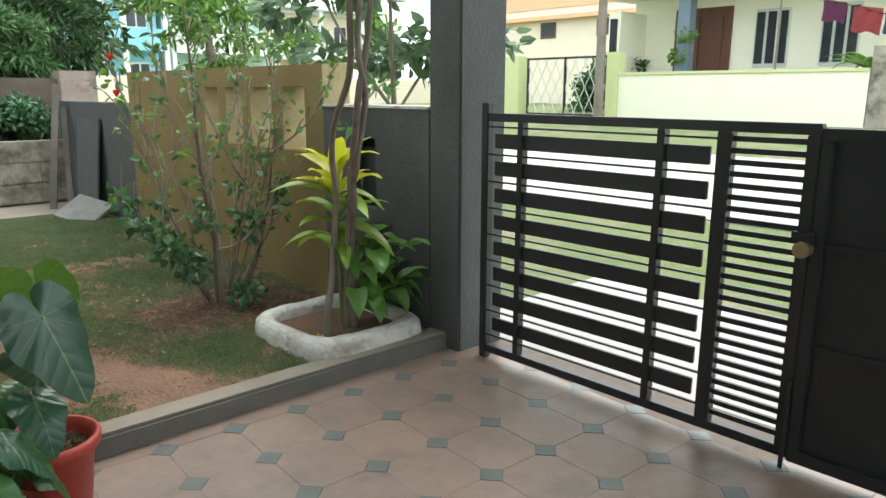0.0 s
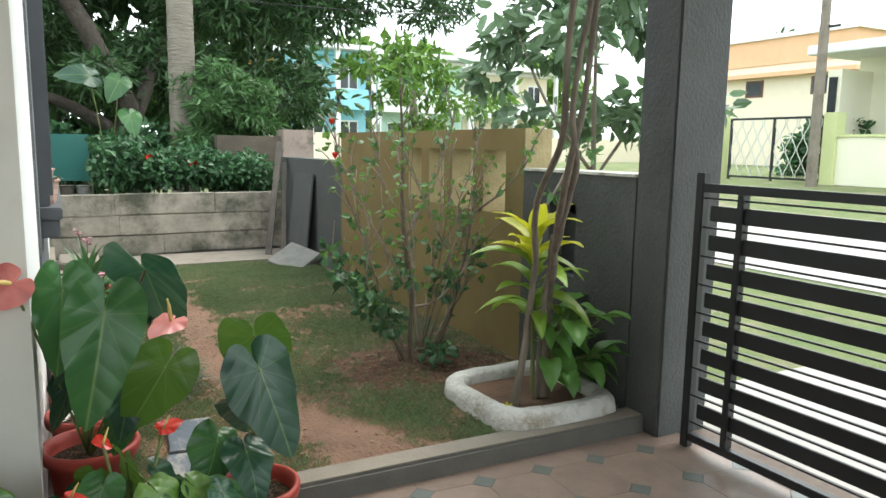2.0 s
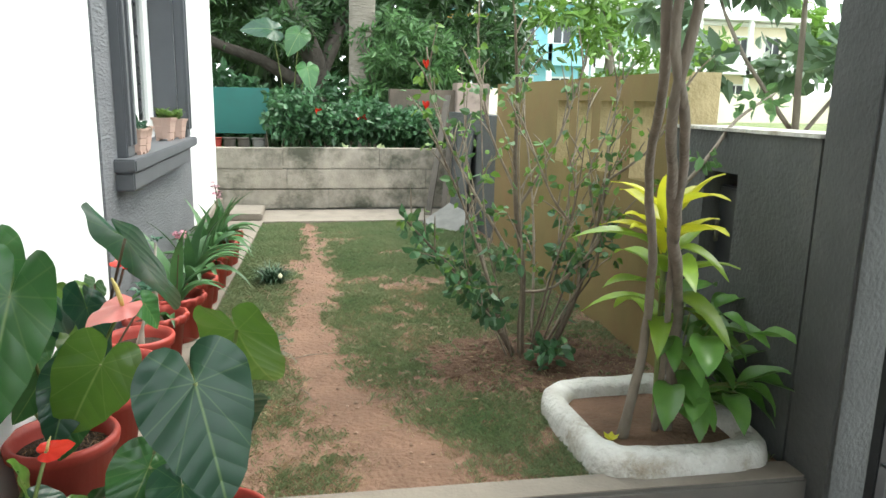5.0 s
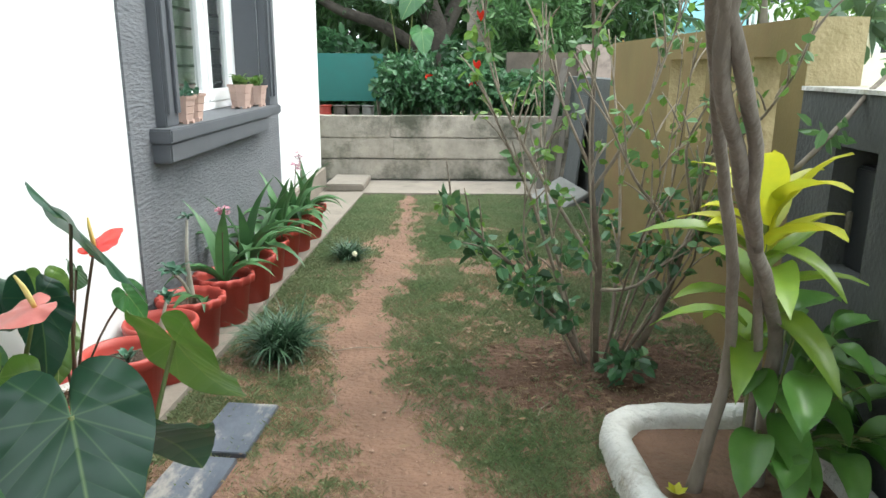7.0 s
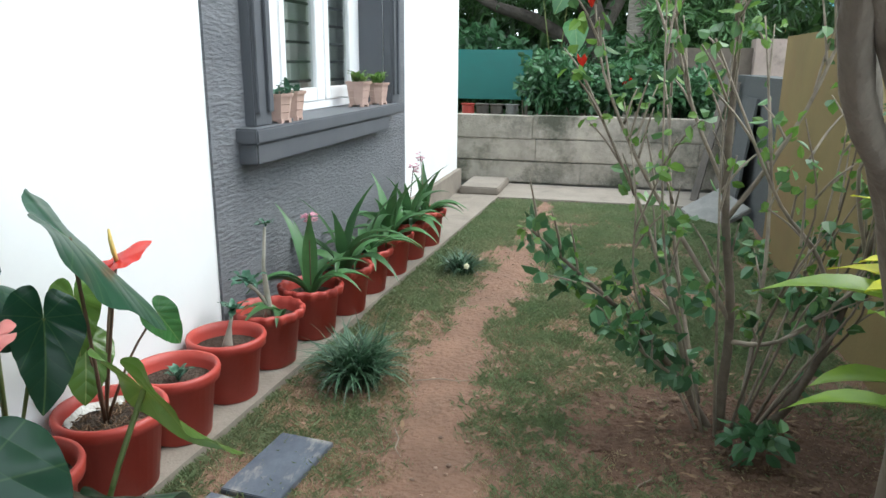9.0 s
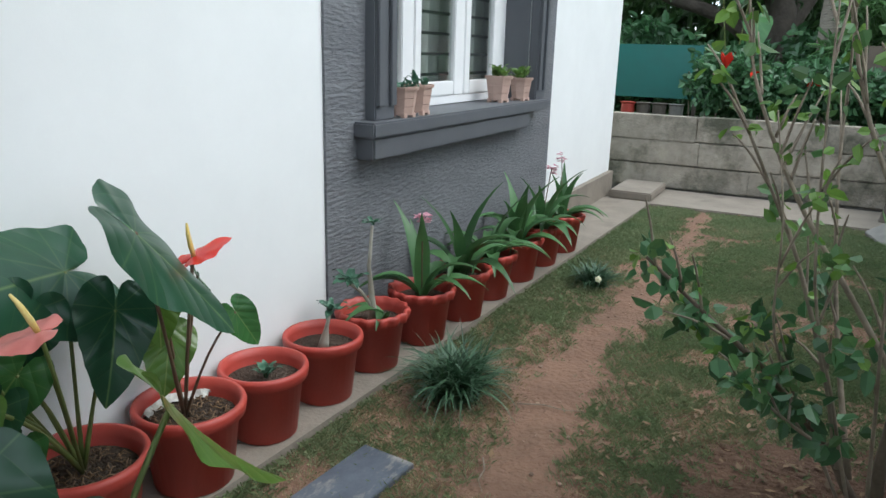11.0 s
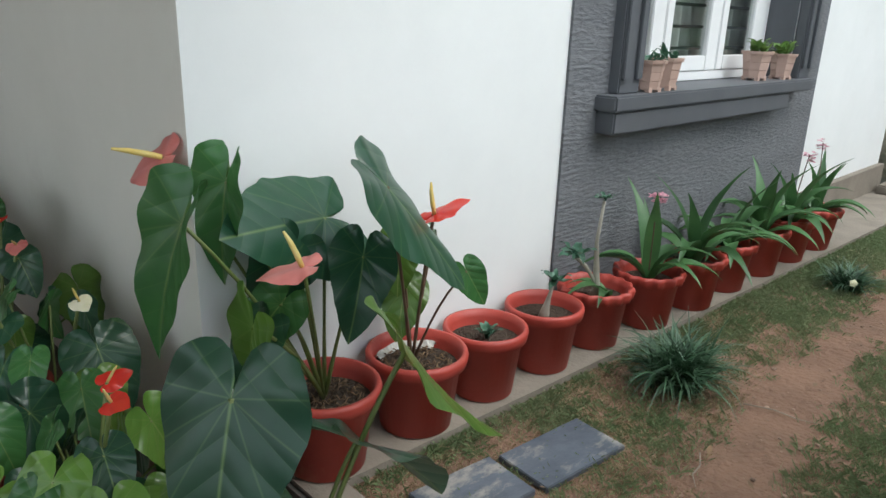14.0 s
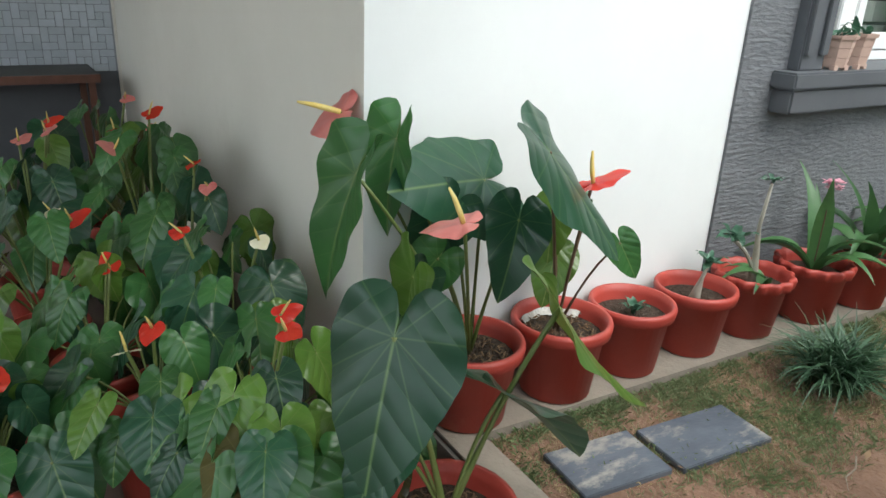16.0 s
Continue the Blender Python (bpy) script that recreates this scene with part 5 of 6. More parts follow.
bm = box(-0.01, -0.35, 0, 0.01, 0.35, 1.05, 0.002)
bm.transform(pose(0, 0, 0, 0, 6, 0))
part("panel", bm, PILLAR, sheet)
rubble = thing("rubble_block", 2.92, 8.9, 0.0, "broken concrete slab leaning in the corner", "rubble")
bm = box(-0.2, -0.25, 0, 0.2, 0.25, 0.05, 0.008)
bm.transform(pose(0, 0, 0.06, 12, -28, 20))
part("slab", bm, MORTAR, rubble)


# ---- beyond the block wall ----
board = thing("green_board", 0.32, 11.54, -0.15, "green painted metal sheet on posts beyond the wall", "board")
part("sheet", box(-0.62, -0.012, 1.015, 0.62, 0.012, 1.625, 0.003), GREEN_BOARD, board)
for x in (-0.56, 0.56):
    part("post", box(x - 0.02, 0.014, 0.0, x + 0.02, 0.054, 1.6), WOOD, board)
for x, c in ((0.30, TERRA), (0.47, WOOD), (0.64, WOOD), (0.82, MORTAR)):
    q = thing("old_pot", x, 10.75, -0.15, "old plant pot standing behind the block wall", "pot", "pots beyond the wall")
    part("body", lathe(bmesh.new(), [(0.001, 0), (0.07, 0), (0.075, 0.98), (0.09, 1.0), (0.001, 1.0)], 14), c, q)

ROUGHBLOCK = shader("dark_old_blockwork", (0.14, 0.11, 0.085), (0.09, 0.072, 0.056), 5, 0.95, 0.7, 30, stain=(0.2, 0.12, 0.085), stain_scale=1.2, stain_at=(0.5, 0.7))
PINKPOST = shader("faded_pink_paint", (0.36, 0.28, 0.24), (0.26, 0.2, 0.17), 4, 0.9, 0.4, 40, stain=(0.15, 0.12, 0.1), stain_scale=2)
structure("wall_neighbour", box(2.55, 11.3, -0.3, 3.46, 11.5, 1.50), ROUGHBLOCK, "dark old blockwork wall beyond the garden")
structure("post_neighbour", box(3.46, 11.2, -0.3, 3.92, 11.52, 1.60, 0.01), PINKPOST, "faded pink gatepost", "post")

hedge = thing("hibiscus_hedge", 2.0, 11.0, -0.15, "dense dark green hibiscus hedge with red blooms", "hedge")
hg = random.Random(9)
for k in range(14):
    x = 0.95 + 2.2 * k / 13
    limb(hedge, [(x, 10.95, -0.15), (x + hg.uniform(-0.1, 0.1), 10.9, 0.5), (x + hg.uniform(-0.2, 0.2), 10.8, 1.2)], [0.015, 0.012, 0.004], TWIG, 5, "stem")
hb = [(1.15 + 1.95 * k / 22 + hg.uniform(-0.1, 0.1), 10.85 + hg.uniform(-0.2, 0.35), (1.15 - 0.22 * k / 22) + hg.uniform(-0.15, 0.12), 0.26) for k in range(23)]
foliage("foliage", hedge, LEAF_HEDGE, hb, 9000, 0.09, 0.028, 41, squash=0.85)
foliage("bloom", hedge, RED, [(1.55, 10.55, 1.22, 0.03), (2.1, 10.6, 1.16, 0.025)], 16, 0.07, 0.03, 42)

coco = thing("coconut_palm", 2.25, 12.2, -0.15, "tall ringed grey coconut palm trunk", "tree")
bm = bmesh.new()
prof = []
for k in range(60):
    z = 9.0 * k / 59
    prof.append((0.205 - 0.007 * z + 0.008 * (k % 2) + (0.05 * math.exp(-z * 2)), z))
lathe(bm, prof, 18)
part("trunk", bm, COCO, coco, smooth=True)
fr = bmesh.new()
for k in range(14):
    a = 360 * k / 14
    leaf = strap_leaf(3.2, 0.5, radians(50), radians(110), -0.3, 10)
    leaf.transform(pose(0, 0, 9.0, 0, 0, a))
    me = bpy.data.meshes.new("tmp")
    leaf.to_mesh(me)
    leaf.free()
    fr.from_mesh(me)
    bpy.data.meshes.remove(me)
part("fronds", fr, LEAF_DARK, coco)

mango = thing("mango_tree", 1.6, 13.6, -0.15, "large dark mango tree with dense hanging leaves", "tree")
limb(mango, [(1.7, 13.4, -0.15), (1.65, 13.4, 1.2), (1.5, 13.4, 2.2), (0.9, 13.6, 3.4), (0.2, 14, 5)], [0.24, 0.2, 0.17, 0.14, 0.1], DARKBARK, 10, "trunk")
limb(mango, [(1.6, 13.4, 1.6), (2.3, 14.2, 3.0), (3.4, 14.8, 4.4), (5.0, 15.2, 5.6)], [0.13, 0.11, 0.09, 0.04], DARKBARK, 8)
limb(mango, [(1.55, 13.4, 1.4), (0.8, 13.2, 1.9), (0.0, 13.0, 2.2), (-1.0, 13, 3.0)], [0.12, 0.1, 0.07, 0.04], DARKBARK, 8)
mg = random.Random(17)
mb = [(mg.uniform(-2.5, 4.6), mg.uniform(13.4, 16.5), mg.uniform(2.4, 6.8), mg.uniform(0.5, 0.9)) for k in range(60)]
mb += [(mg.uniform(4.2, 8.5), mg.uniform(13.0, 15.5), mg.uniform(3.6, 6.5), mg.uniform(0.5, 0.8)) for k in range(26)]
mb += [(mg.uniform(-1.5, 1.2), mg.uniform(12.6, 13.4), mg.uniform(2.2, 4.2), 0.45) for k in range(12)]
foliage("crown", mango, LEAF_DARK, mb, 52000, 0.2, 0.028, 43)
back = thing("far_thicket", 2.0, 20.0, -0.15, "dark leafy trees beyond the garden", "trees", kind="stuff")
tb = [(mg.uniform(-8, 7), mg.uniform(18, 23), mg.uniform(0.6, 9), mg.uniform(1.2, 1.8)) for k in range(70)]
foliage("foliage", back, LEAF_DARK, tb, 26000, 0.42, 0.1, 44)

bush = thing("croton_bush", 2.9, 12.0, -0.15, "bright green narrow-leaved bush beyond the wall", "bush")
limb(bush, [(2.9, 12.0, -0.15), (2.9, 12.0, 0.8), (3.0, 12.0, 1.8)], [0.03, 0.025, 0.01], TWIG, 6, "stem")
foliage("foliage", bush, LEAF, [(2.6 + hg.uniform(-0.3, 0.8), 11.9 + hg.uniform(-0.2, 0.3), 1.2 + hg.uniform(0, 1.3), 0.24) for k in range(16)], 3500, 0.16, 0.022, 45)
under = thing("undergrowth", 0.6, 12.2, -0.15, "mixed undergrowth with broad leaves beyond the wall", "bush")
foliage("foliage", under, LEAF_HEDGE, [(hg.uniform(-0.6, 3.0), hg.uniform(12.3, 12.9), hg.uniform(0.3, 1.7), 0.30) for k in range(44)], 6000, 0.15, 0.045, 46)
for at, tip, tone in (((1.35, 11.6, 2.2), (1.2, 11.4, 1.95), "mid"), ((1.45, 11.5, 1.75), (1.5, 11.3, 1.5), "mid"), ((1.0, 11.7, 2.25), (0.6, 11.6, 2.3), "dark")):
    add_leaf(under, (1.2, 11.9, 0.8), at, tip, (0.1, -0.7, 0.6), tone, 0, thick=0.008)


# ---- outside the boundary wall: street tree ----
st = thing("street_tree", 4.5, 5.6, -0.15, "young street tree with large blue-green leaves", "tree")
limb(st, [(4.5, 5.6, -0.15), (4.5, 5.6, 0.8), (4.45, 5.55, 1.5), (4.3, 5.4, 2.4)], [0.032, 0.028, 0.022, 0.010], BARK, 8, "trunk")
limb(st, [(4.48, 5.6, 1.1), (4.9, 5.5, 1.7), (5.1, 5.3, 2.3)], [0.016, 0.013, 0.006], BARK, 7)
limb(st, [(4.48, 5.6, 1.2), (4.2, 5.9, 1.8), (4.1, 6.2, 2.4)], [0.016, 0.013, 0.006], BARK, 7)
sg = random.Random(3)
foliage("crown", st, LEAF_GLAUCOUS, [(sg.uniform(3.9, 5.3), sg.uniform(4.9, 6.6), sg.uniform(1.55, 3.3), 0.24) for k in range(34)], 2000, 0.17, 0.045, 47)
lt = thing("roadside_tree", 6.5, 13.0, -0.1, "light green roadside tree with thin leaves", "tree")
limb(lt, [(6.5, 13, -0.1), (6.5, 13, 1.5), (6.3, 13, 3.2)], [0.1, 0.08, 0.03], BARK, 8, "trunk")
foliage("crown", lt, LEAF_LIGHT, [(sg.uniform(5.2, 8.2), sg.uniform(12, 14), sg.uniform(1.7, 3.2), 0.3) for k in range(22)], 1300, 0.22, 0.04, 48)

# ---- the street ----
road = structure("road_slab", box(7.9, -60, -0.2, 12.6, 60, 0.0), ROAD, "pale concrete road", "road")
road.matrix_world = Matrix.Translation((7.9, 0, 0)) @ Matrix.Rotation(-math.atan(0.06), 4, "Y") @ Matrix.Translation((-7.9, 0, -0.02))
structure("apron", box(3.47, -2.5, -0.25, 5.3, 4.0, -0.13), ROAD, "pale concrete apron outside the gate", "pavement")

LEMON = shader("pale_lemon_paint", (0.86, 0.84, 0.68), (0.83, 0.81, 0.64), 2, 0.8, 0.1, 60)
LIMEPAINT = shader("lime_green_paint", (0.6, 0.64, 0.33), (0.55, 0.59, 0.3), 2, 0.8, 0.1, 60)
PEACH = shader("peach_paint", (0.72, 0.45, 0.27), (0.68, 0.42, 0.25), 2, 0.8, 0.1, 60)
CREAMP = shader("cream_paint", (0.78, 0.70, 0.55), (0.74, 0.66, 0.52), 2, 0.8, 0.1, 60)
TEAK = shader("dark_teak_door", (0.13, 0.05, 0.03), (0.09, 0.035, 0.02), 5, 0.5, 0.2, 40, stretch=(3, 3, 0.5))
DARKGLASS = shader("dark_pane", (0.03, 0.035, 0.04), (0.05, 0.055, 0.06), 2, 0.1, 0.0)
SILVER = shader("pale_grille_paint", (0.6, 0.62, 0.58), (0.55, 0.57, 0.53), 4, 0.5, 0.0)
BLUEGREY = shader("blue_grey_column", (0.17, 0.22, 0.27), (0.14, 0.19, 0.24), 3, 0.7, 0.1, 60)

nbw = structure("wall_opposite", box(18.0, 5.9, 0.3, 18.2, 12.15, 1.78), LEMON, "pale lemon compound wall across the road")
structure("wall_opposite_coping", box(17.96, 5.9, 1.782, 18.24, 12.15, 1.85), LIMEPAINT, "lime-edged coping of the compound wall", "coping")
structure("wall_opposite_stone", box(18.0, 3.0, 0.2, 18.3, 5.88, 2.3), BLOCK, "grey stone compound wall across the road")
structure("gatepost_far", box(17.9, 12.16, 0.3, 18.3, 12.5, 2.4), LIMEPAINT, "lime green gatepost across the road", "post")
structure("gatepost_far_end", box(17.9, 15.72, 0.3, 18.3, 16.3, 2.4), LIMEPAINT, "lime green gatepost across the road", "post")


def far_gate():
    g = thing("ornamental_gate", 18.05, 14.03, 0.58, "dark ornamental gate with pale looped bars", "gate")
    for y in (-1.47, 0.0, 1.42):
        part("stile", box(-0.03, y - 0.03, 0, 0.03, y + 0.03, 1.75), STEEL, g)
    for z in (0.08, 1.72):
        part("rail", box(-0.025, -1.47, z - 0.03, 0.025, 1.42, z + 0.03), STEEL, g)
    for k in range(16):
        y = -1.33 + 2.66 * k / 15
        pts = [(0, y + 0.07 * math.sin(z * 9) * (1 if k % 2 else -1), z) for z in [0.1 + 1.6 * j / 16 for j in range(17)]]
        part("looped_bar", tube(bmesh.new(), pts, [0.014] * 17, 5), SILVER, g)


far_gate()
pole = thing("power_pole", 17.3, 12.3, 0.4, "grey concrete power pole at the roadside", "pole")
part("shaft", lathe(bmesh.new(), [(0.14, 0), (0.09, 8.5), (0.001, 8.5)], 10), CONCRETE, pole)
part("bracket", box(-0.02, -0.4, 4.0, 0.02, 0.02, 4.06), STEEL, pole)


def near_house():
    h = thing("lemon_house", 20.5, 10.0, 0.6, "pale lemon single-storey house with a columned porch", "house")
    part("wall", box(0.0, -4.5, 0, 6, 3.3, 3.4), LEMON, h)
    part("side_wall", box(-1.4, 2.9, 0, 0.0, 3.3, 3.0), LEMON, h)
    part("porch_floor", box(-1.5, -4.0, 0, -0.004, 2.9, 0.7), CONCRETE, h)
    r = part("roof", box(-1.8, -4.8, 3.4, 6.2, 3.7, 3.65, 0.02), WHITE, h)
    part("parapet", box(-1.6, -4.6, 3.652, -1.4, 0.6, 3.75), WHITE, r)
    for k in range(24):
        part("baluster", lathe(bmesh.new(), [(0.05, 0), (0.08, 0.15), (0.04, 0.3), (0.06, 0.45)], 8), WHITE, r, at=pose(-1.5, -4.4 + 0.2 * k, 3.75))
    part("handrail", box(-1.6, -4.6, 4.2, -1.4, 0.6, 4.3), WHITE, r)
    d = part("door", box(-0.06, 0.2, 0.7, -0.004, 1.9, 3.05), TEAK, h)
    part("panel", box(-0.09, 0.45, 1.0, -0.062, 0.95, 2.8), TEAK, d)
    part("panel", box(-0.09, 1.15, 1.0, -0.062, 1.65, 2.8), TEAK, d)
    for y in (-2.6, -0.9):
        w = part("window", box(-0.05, y - 0.45, 1.4, -0.004, y + 0.45, 2.9), SILVER, h)
        for j in (-0.3, 0.0, 0.3):
            part("pane", box(-0.07, y + j - 0.11, 1.48, -0.052, y + j + 0.11, 2.82), DARKGLASS, w)
    w = part("window", box(-1.45, 3.0, 1.5, -1.402, 3.22, 2.8), DARKGLASS, h)
    part("column", box(-1.4, 0.75, 0.7, -1.05, 1.1, 3.4), BLUEGREY, h)
    v = part("climber", leaf_cloud([(-1.45, 0.8, 2.2, 0.25), (-1.45, 1.0, 1.7, 0.25)], 130, 0.14, 0.05, 61), None, h)
    v.data.materials.append(LEAF_LIGHT)
    tagged(v, kind="stuff")


near_house()


def peach_house():
    h = thing("peach_house", 31.0, 23.0, 0.7, "peach and cream house beyond the gate", "house")
    part("wall", box(0, -3.0, 0, 7, 6, 4.2), CREAMP, h)
    part("band", box(-0.06, -3.0, 4.8, 7, 6, 6.0), PEACH, h)
    part("ledge", box(-0.5, -3.3, 4.2, 7, 6.3, 4.4), PEACH, h)
    part("upper", box(0.0, -3.0, 4.4, 7, 6, 4.8), CREAMP, h)
    part("roof", box(-0.2, -3.2, 6.0, 7.2, 6.2, 6.2), WHITE, h)
    for y in (2.0, -1.5):
        w = part("window", box(-0.03, y - 0.5, 3.3, -0.004, y + 0.5, 4.1), TEAK, h)
        part("pane", box(-0.05, y - 0.4, 3.4, -0.032, y + 0.4, 4.0), DARKGLASS, w)


peach_house()
fb = thing("courtyard_bush", 20.5, 14.4, 0.7, "leafy bush behind the ornamental gate", "bush")
foliage("foliage", fb, LEAF_HEDGE, [(20.5 + sg.uniform(-0.5, 0.5), 14.2 + sg.uniform(-1.0, 1.0), 1.1 + sg.uniform(-0.3, 1.1), 0.5) for k in range(14)], 2600, 0.2, 0.06, 49)

# washing
line = thing("washing_line", 18.7, 7.0, 3.5, "washing line with purple red and blue clothes", "washing line")
part("cord", tube(bmesh.new(), [(0, 1.2, 0.1), (0, 0, -0.15), (0, -1.8, -0.75)], [0.012] * 3, 5), STEEL, line)
for y, z, w, hh, c in ((0.25, -0.1, 0.5, 0.45, (0.10, 0.02, 0.06)), (-0.4, -0.27, 0.6, 0.55, (0.26, 0.04, 0.04)), (-1.05, -0.45, 0.5, 0.45, (0.05, 0.06, 0.12)), (-1.5, -0.6, 0.25, 0.5, (0.05, 0.3, 0.55))):
    bm = bmesh.new()
    cols = []
    for k in range(9):
        f = k / 8
        cols.append([bm.verts.new((0.04 * math.sin(k * 1.7 + r), y - w * f, z - 0.18 * f * w - hh * r / 4 - 0.03 * math.sin(k) * r / 4)) for r in range(5)])
    for a, b in zip(cols, cols[1:]):
        for r in range(4):
            bm.faces.new((a[r], b[r], b[r + 1], a[r + 1]))
    part("garment", bm, shader("cloth", c, tuple(q * 0.75 for q in c), 8, 0.9, 0.3, 60), line, smooth=True)
for y in (-1.8, 1.2):
    part("pole", tube(bmesh.new(), [(0, y, -3.4), (0, y, 0.12 if y > 0 else -0.73)], [0.03, 0.025], 8), CONCRETE, line)

# small palm beside the wall
palm = thing("garden_palm", 19.0, 6.0, 0.6, "small garden palm behind the lemon wall", "palm")
bm = bmesh.new()
for k in range(16):
    leaf = strap_leaf(1.6, 0.22, radians(70), radians(100 + 20 * (k % 3)), -0.3, 8)
    leaf.transform(pose(0, 0, 0.9, 0, 0, 22.5 * k))
    me = bpy.data.meshes.new("tmp")
    leaf.to_mesh(me)
    leaf.free()
    bm.from_mesh(me)
    bpy.data.meshes.remove(me)
part("fronds", bm, LEAF_LIGHT, palm)
part("trunk", lathe(bmesh.new(), [(0.1, 0), (0.07, 0.95)], 10), COCO, palm)


# ---- distant houses over the ochre wall ----
AQUA = shader("aqua_paint", (0.30, 0.62, 0.72), (0.26, 0.56, 0.66), 2, 0.8, 0.1, 60)
MINT = shader("mint_paint", (0.5, 0.68, 0.6), (0.46, 0.62, 0.55), 2, 0.8, 0.1, 60)
ORANGE = shader("orange_paint", (0.65, 0.36, 0.1), (0.6, 0.33, 0.09), 2, 0.8, 0.1, 60)


def flats(name, x, y, w, depth, storeys, wall, trim, label):
    h = thing(name, x, y, 0.6, label, "house")
    part("wall", box(0, 0, 0, w, depth, 3.0 * storeys), wall, h)
    part("roof", box(-0.4, -1.4, 3.0 * storeys, w + 0.4, depth + 0.3, 3.0 * storeys + 0.25), WHITE, h)
    for s in range(storeys):
        z = 3.0 * s
        b = part("balcony", box(0, -1.2, z + 2.75, w, -0.004, z + 2.95) if s < storeys - 1 else box(0, -0.5, z + 2.75, w, -0.004, z + 2.95), trim, h)
        if s:
            part("railing", box(0, -1.2, z - 0.05, w, -1.14, z + 0.85), trim, b)
        n = max(2, int(w / 2.2))
        for k in range(n):
            xc = w * (k + 0.5) / n
            o = part("window", box(xc - 0.55, -0.04, z + 0.9, xc + 0.55, -0.004, z + 2.2), WHITE, h)
            for j in (-0.27, 0.27):
                part("pane", box(xc + j - 0.22, -0.06, z + 1.0, xc + j + 0.22, -0.042, z + 2.1), DARKGLASS, o)
    for k in range(3):
        part("column", box(w * k / 2 - 0.12, -1.2, 0, w * k / 2 + 0.12, -0.96, 3.0 * storeys), WHITE, h)


flats("aqua_house", 12.4, 40, 4.2, 6, 2, AQUA, AQUA, "aqua blue two-storey house with balconies")
flats("orange_house", 8.5, 43, 5.0, 6, 2, ORANGE, AQUA, "orange two-storey house with an aqua balcony")
flats("mint_house", 17.4, 41, 6.2, 6, 2, MINT, WHITE, "mint green two-storey house with white balconies")
flats("pale_house", 25.5, 44, 7.0, 6, 2, CREAMP, WHITE, "cream house at the end of the lane")
structure("lane_wall", box(7, 30, -0.2, 30, 30.3, 1.9), CREAMP, "low cream wall along the lane")
far = thing("far_trees", 15, 60, 0.4, "distant palms and trees on the skyline", "trees", kind="stuff")
foliage("foliage", far, LEAF_LIGHT, [(sg.uniform(8, 45), sg.uniform(50, 60), sg.uniform(3, 9), 2.0) for k in range(40)], 9000, 0.9, 0.25, 51)
foliage("foliage", far, LEAF_DARK, [(sg.uniform(45, 62), sg.uniform(8, 45), sg.uniform(3, 9), 1.8) for k in range(26)], 5000, 0.9, 0.2, 52)

for z, sag in ((4.0, 0.3), (3.75, 0.35)):
    w = thing("overhead_wire", 3.0, 12.0, z, "thin dark overhead cable among the trees", "cable")
    part("strand", tube(bmesh.new(), curve_pts((-4, 1.0, 0), (9, -0.5, 0.4), -sag, 14), [0.008] * 15, 5), STEEL, w)
    part("tie", tube(bmesh.new(), [(-4, 1.0, -4.2), (-4, 1.0, 0.05)], [0.04, 0.03], 6), WOOD, w)

# ---- porch corner: bench and woven-pattern wall tiles ----
bench = thing("porch_bench", -3.05, 2.2, PORCH, "dark topped bench with a brown wooden edge", "bench")
part("seat", box(-0.28, -1.0, 0.70, 0.28, 1.0, 0.735), PILLAR, bench)
part("edge", box(0.28, -1.0, 0.69, 0.305, 1.0, 0.74, 0.004), TEAK, bench, "brown wooden edge strip")
for x in (-0.24, 0.25):
    for y in (-0.95, 0.95):
        part("leg", box(x - 0.02, y - 0.02, 0, x + 0.02, y + 0.02, 0.70), TEAK, bench)
structure("dado", box(-3.4, 1.0, PORCH, -3.392, 3.4, 0.62), GREYTRIM, "grey painted dado under the tiles")


def woven_tiles():
    w = thing("wall_tiles", -3.4, 2.9, 0.62, "pale blue-grey basket-weave wall tiles", "wall tiles", kind="structure")
    part("bed", box(0, -1.2, 0, 0.006, 0.5, 1.4), GROUTP, w)
    L, S = 0.098, 0.049
    long_h = mesh_of("tile", box(0.006, 0, 0, 0.016, L - 0.005, S - 0.005, 0.003), TILEP)
    long_v = mesh_of("tile", box(0.006, 0, 0, 0.016, S - 0.005, L - 0.005, 0.003), TILEP)
    small = mesh_of("tile", box(0.006, 0, 0, 0.02, S - 0.005, S - 0.005, 0.003), TILEP)
    u = L + S
    for i in range(6):
        for j in range(7):
            y, z = -0.39 + u * i, 0.0 + u * j
            for me, dy, dz in ((long_h, 0, 0), (long_v, L, 0), (long_h, S, L), (long_v, 0, S), (small, S, S)):
                part("tile", me, None, w, at=pose(0, y + dy, z + dz))


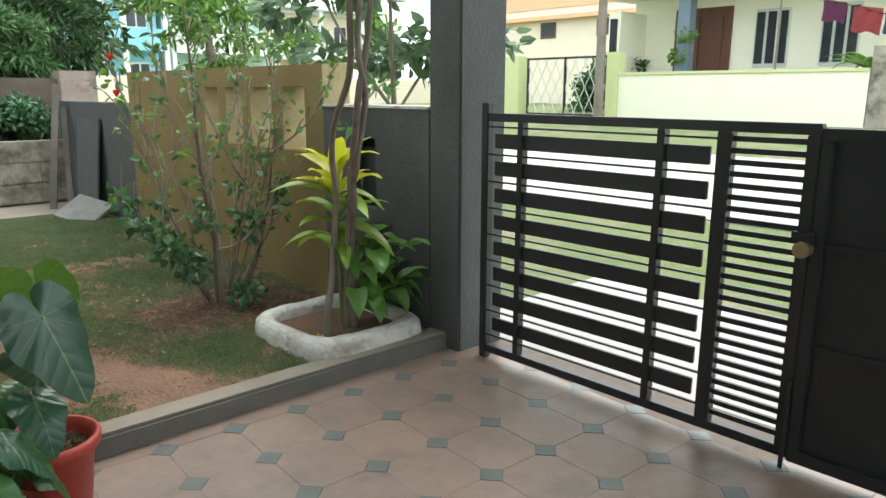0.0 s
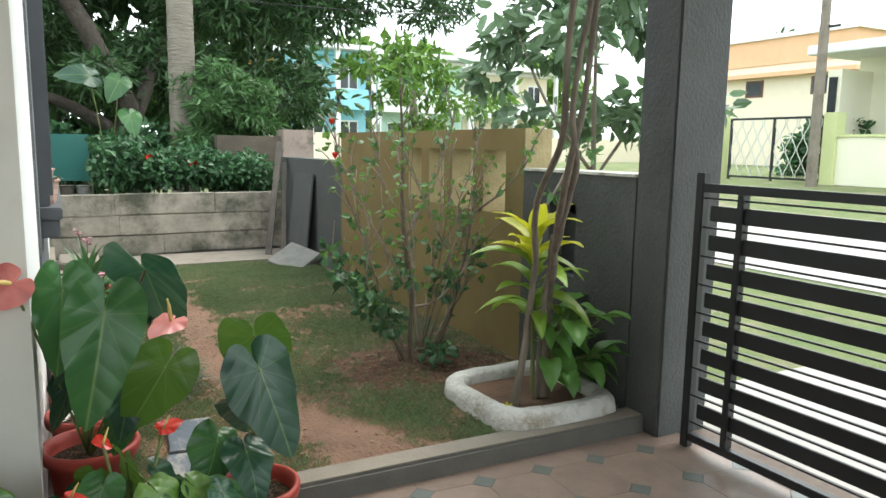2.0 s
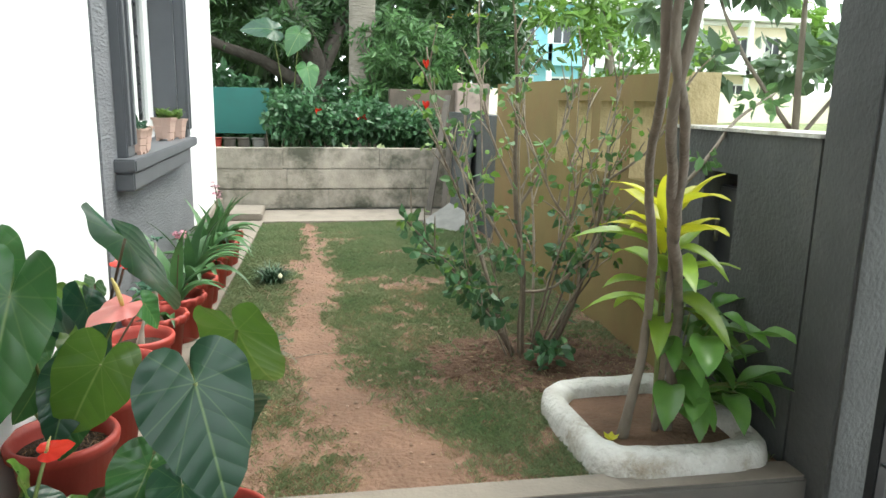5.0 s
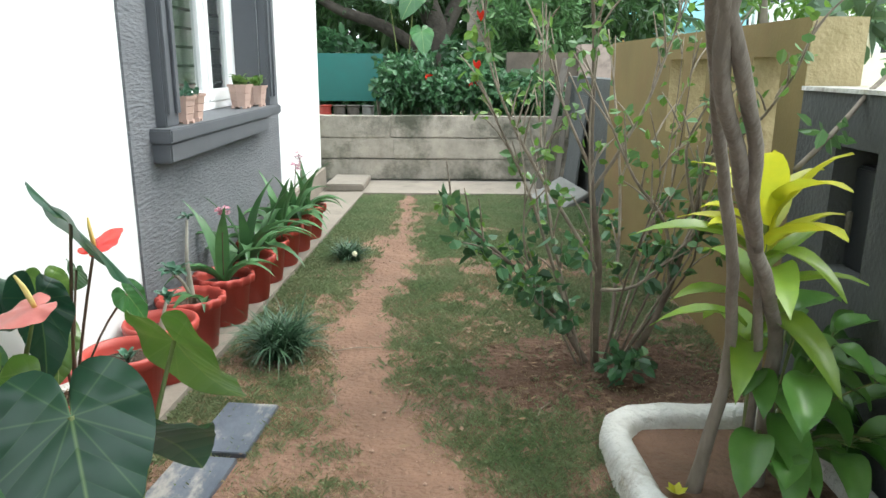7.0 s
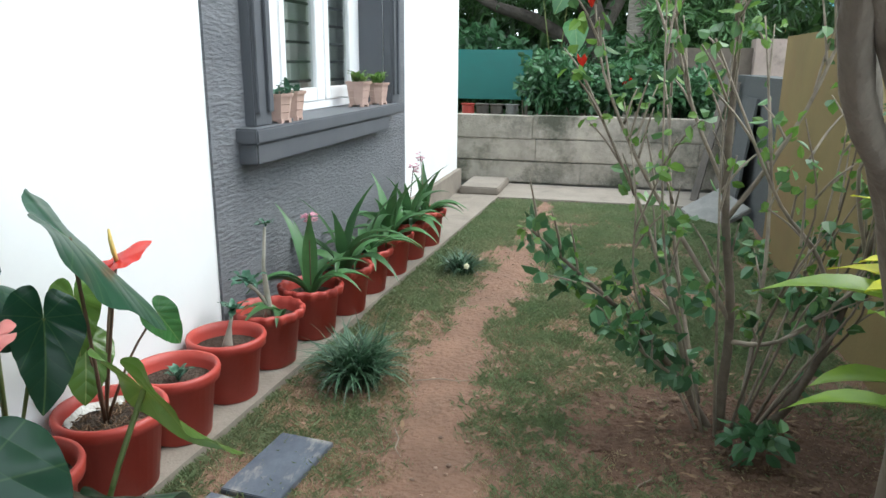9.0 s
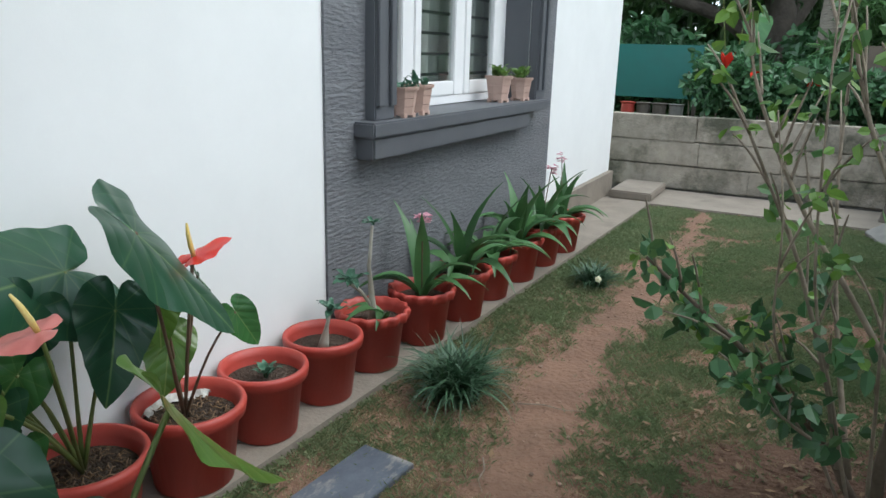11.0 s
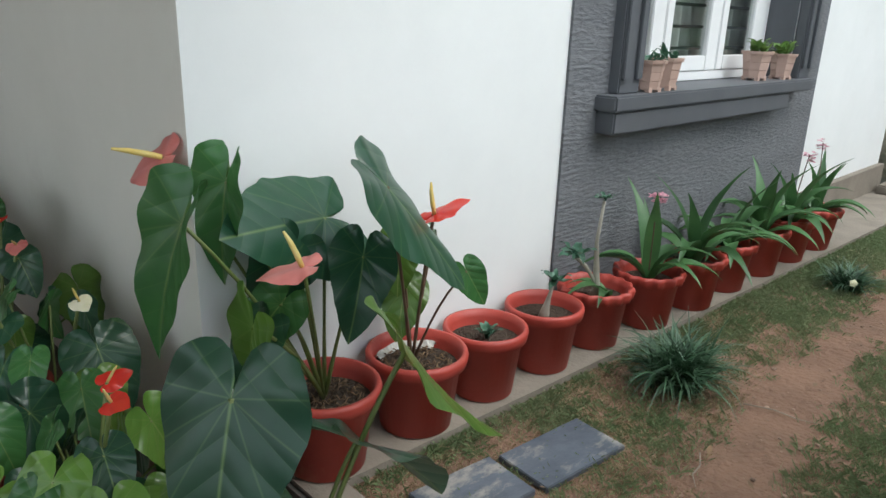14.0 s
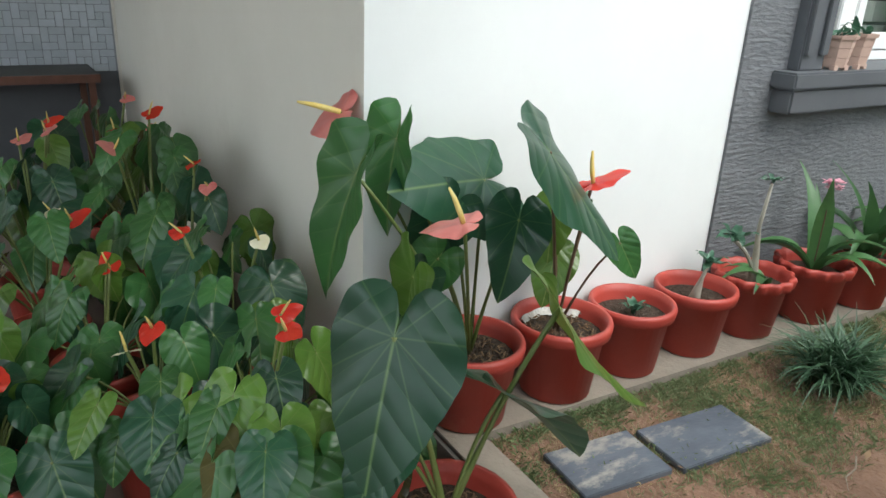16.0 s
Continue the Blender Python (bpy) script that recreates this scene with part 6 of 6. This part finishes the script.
GROUTP = shader("pale_grout", (0.3, 0.31, 0.33), (0.26, 0.27, 0.29), 8, 0.9, 0.2, 60)
TILEP = shader("pale_blue_tile", (0.46, 0.49, 0.53), (0.40, 0.43, 0.47), 8, 0.45, 0.15, 60, random_tint=0.08)
woven_tiles()


# ---- porch floor tiles ----
def porch_tiles():
    f = thing("floor_porch", 0, 0, PORCH, "pinkish cement porch tiles with small green-grey insets", "floor", kind="structure")
    px, py, c, gap = 0.2965, 0.3215, 0.058, 0.0012
    turn = pose(2.055, 2.765, 0, 0, 0, -4.2)
    bm = bmesh.new()

    def slab(bm, pts):
        top = [bm.verts.new((x, y, 0)) for x, y in pts]
        mid = [bm.verts.new((x * 1.008, y * 1.008, -0.003)) for x, y in pts]
        low = [bm.verts.new((x * 1.008, y * 1.008, -0.012)) for x, y in pts]
        bm.faces.new(top)
        for a, b in ((top, mid), (mid, low)):
            for k in range(len(pts)):
                bm.faces.new((a[k], b[k], b[(k + 1) % len(pts)], a[(k + 1) % len(pts)]))
    hx, hy = px / 2 - gap, py / 2 - gap
    slab(bm, [(-hx + c, -hy), (hx - c, -hy), (hx, -hy + c), (hx, hy - c), (hx - c, hy), (-hx + c, hy), (-hx, hy - c), (-hx, -hy + c)])
    tile = mesh_of("tile", bm, TILE)
    bm = bmesh.new()
    slab(bm, [(0, -c + gap), (c - gap, 0), (0, c - gap), (-c + gap, 0)])
    inset = mesh_of("inset", bm, INSET)
    rng = random.Random(2)
    for i in range(-9, 6):
        for j in range(-9, 3):
            u, v = px * i, py * j
            x, y, _ = turn @ Vector((u, v, 0))
            if x - px > 3.14 or y - py > 3.6:
                continue
            if x + px / 2 + hx < 3.46 and y + py / 2 - hy < 3.57:
                part("tile", tile, None, f, at=turn @ pose(u + px / 2, v + py / 2, rng.uniform(-0.001, 0.001), rng.uniform(-0.2, 0.2), rng.uniform(-0.2, 0.2), 0))
            if y < 3.52 and x < 3.46:
                part("inset", inset, None, f, at=turn @ pose(u, v, 0.001))


porch_tiles()
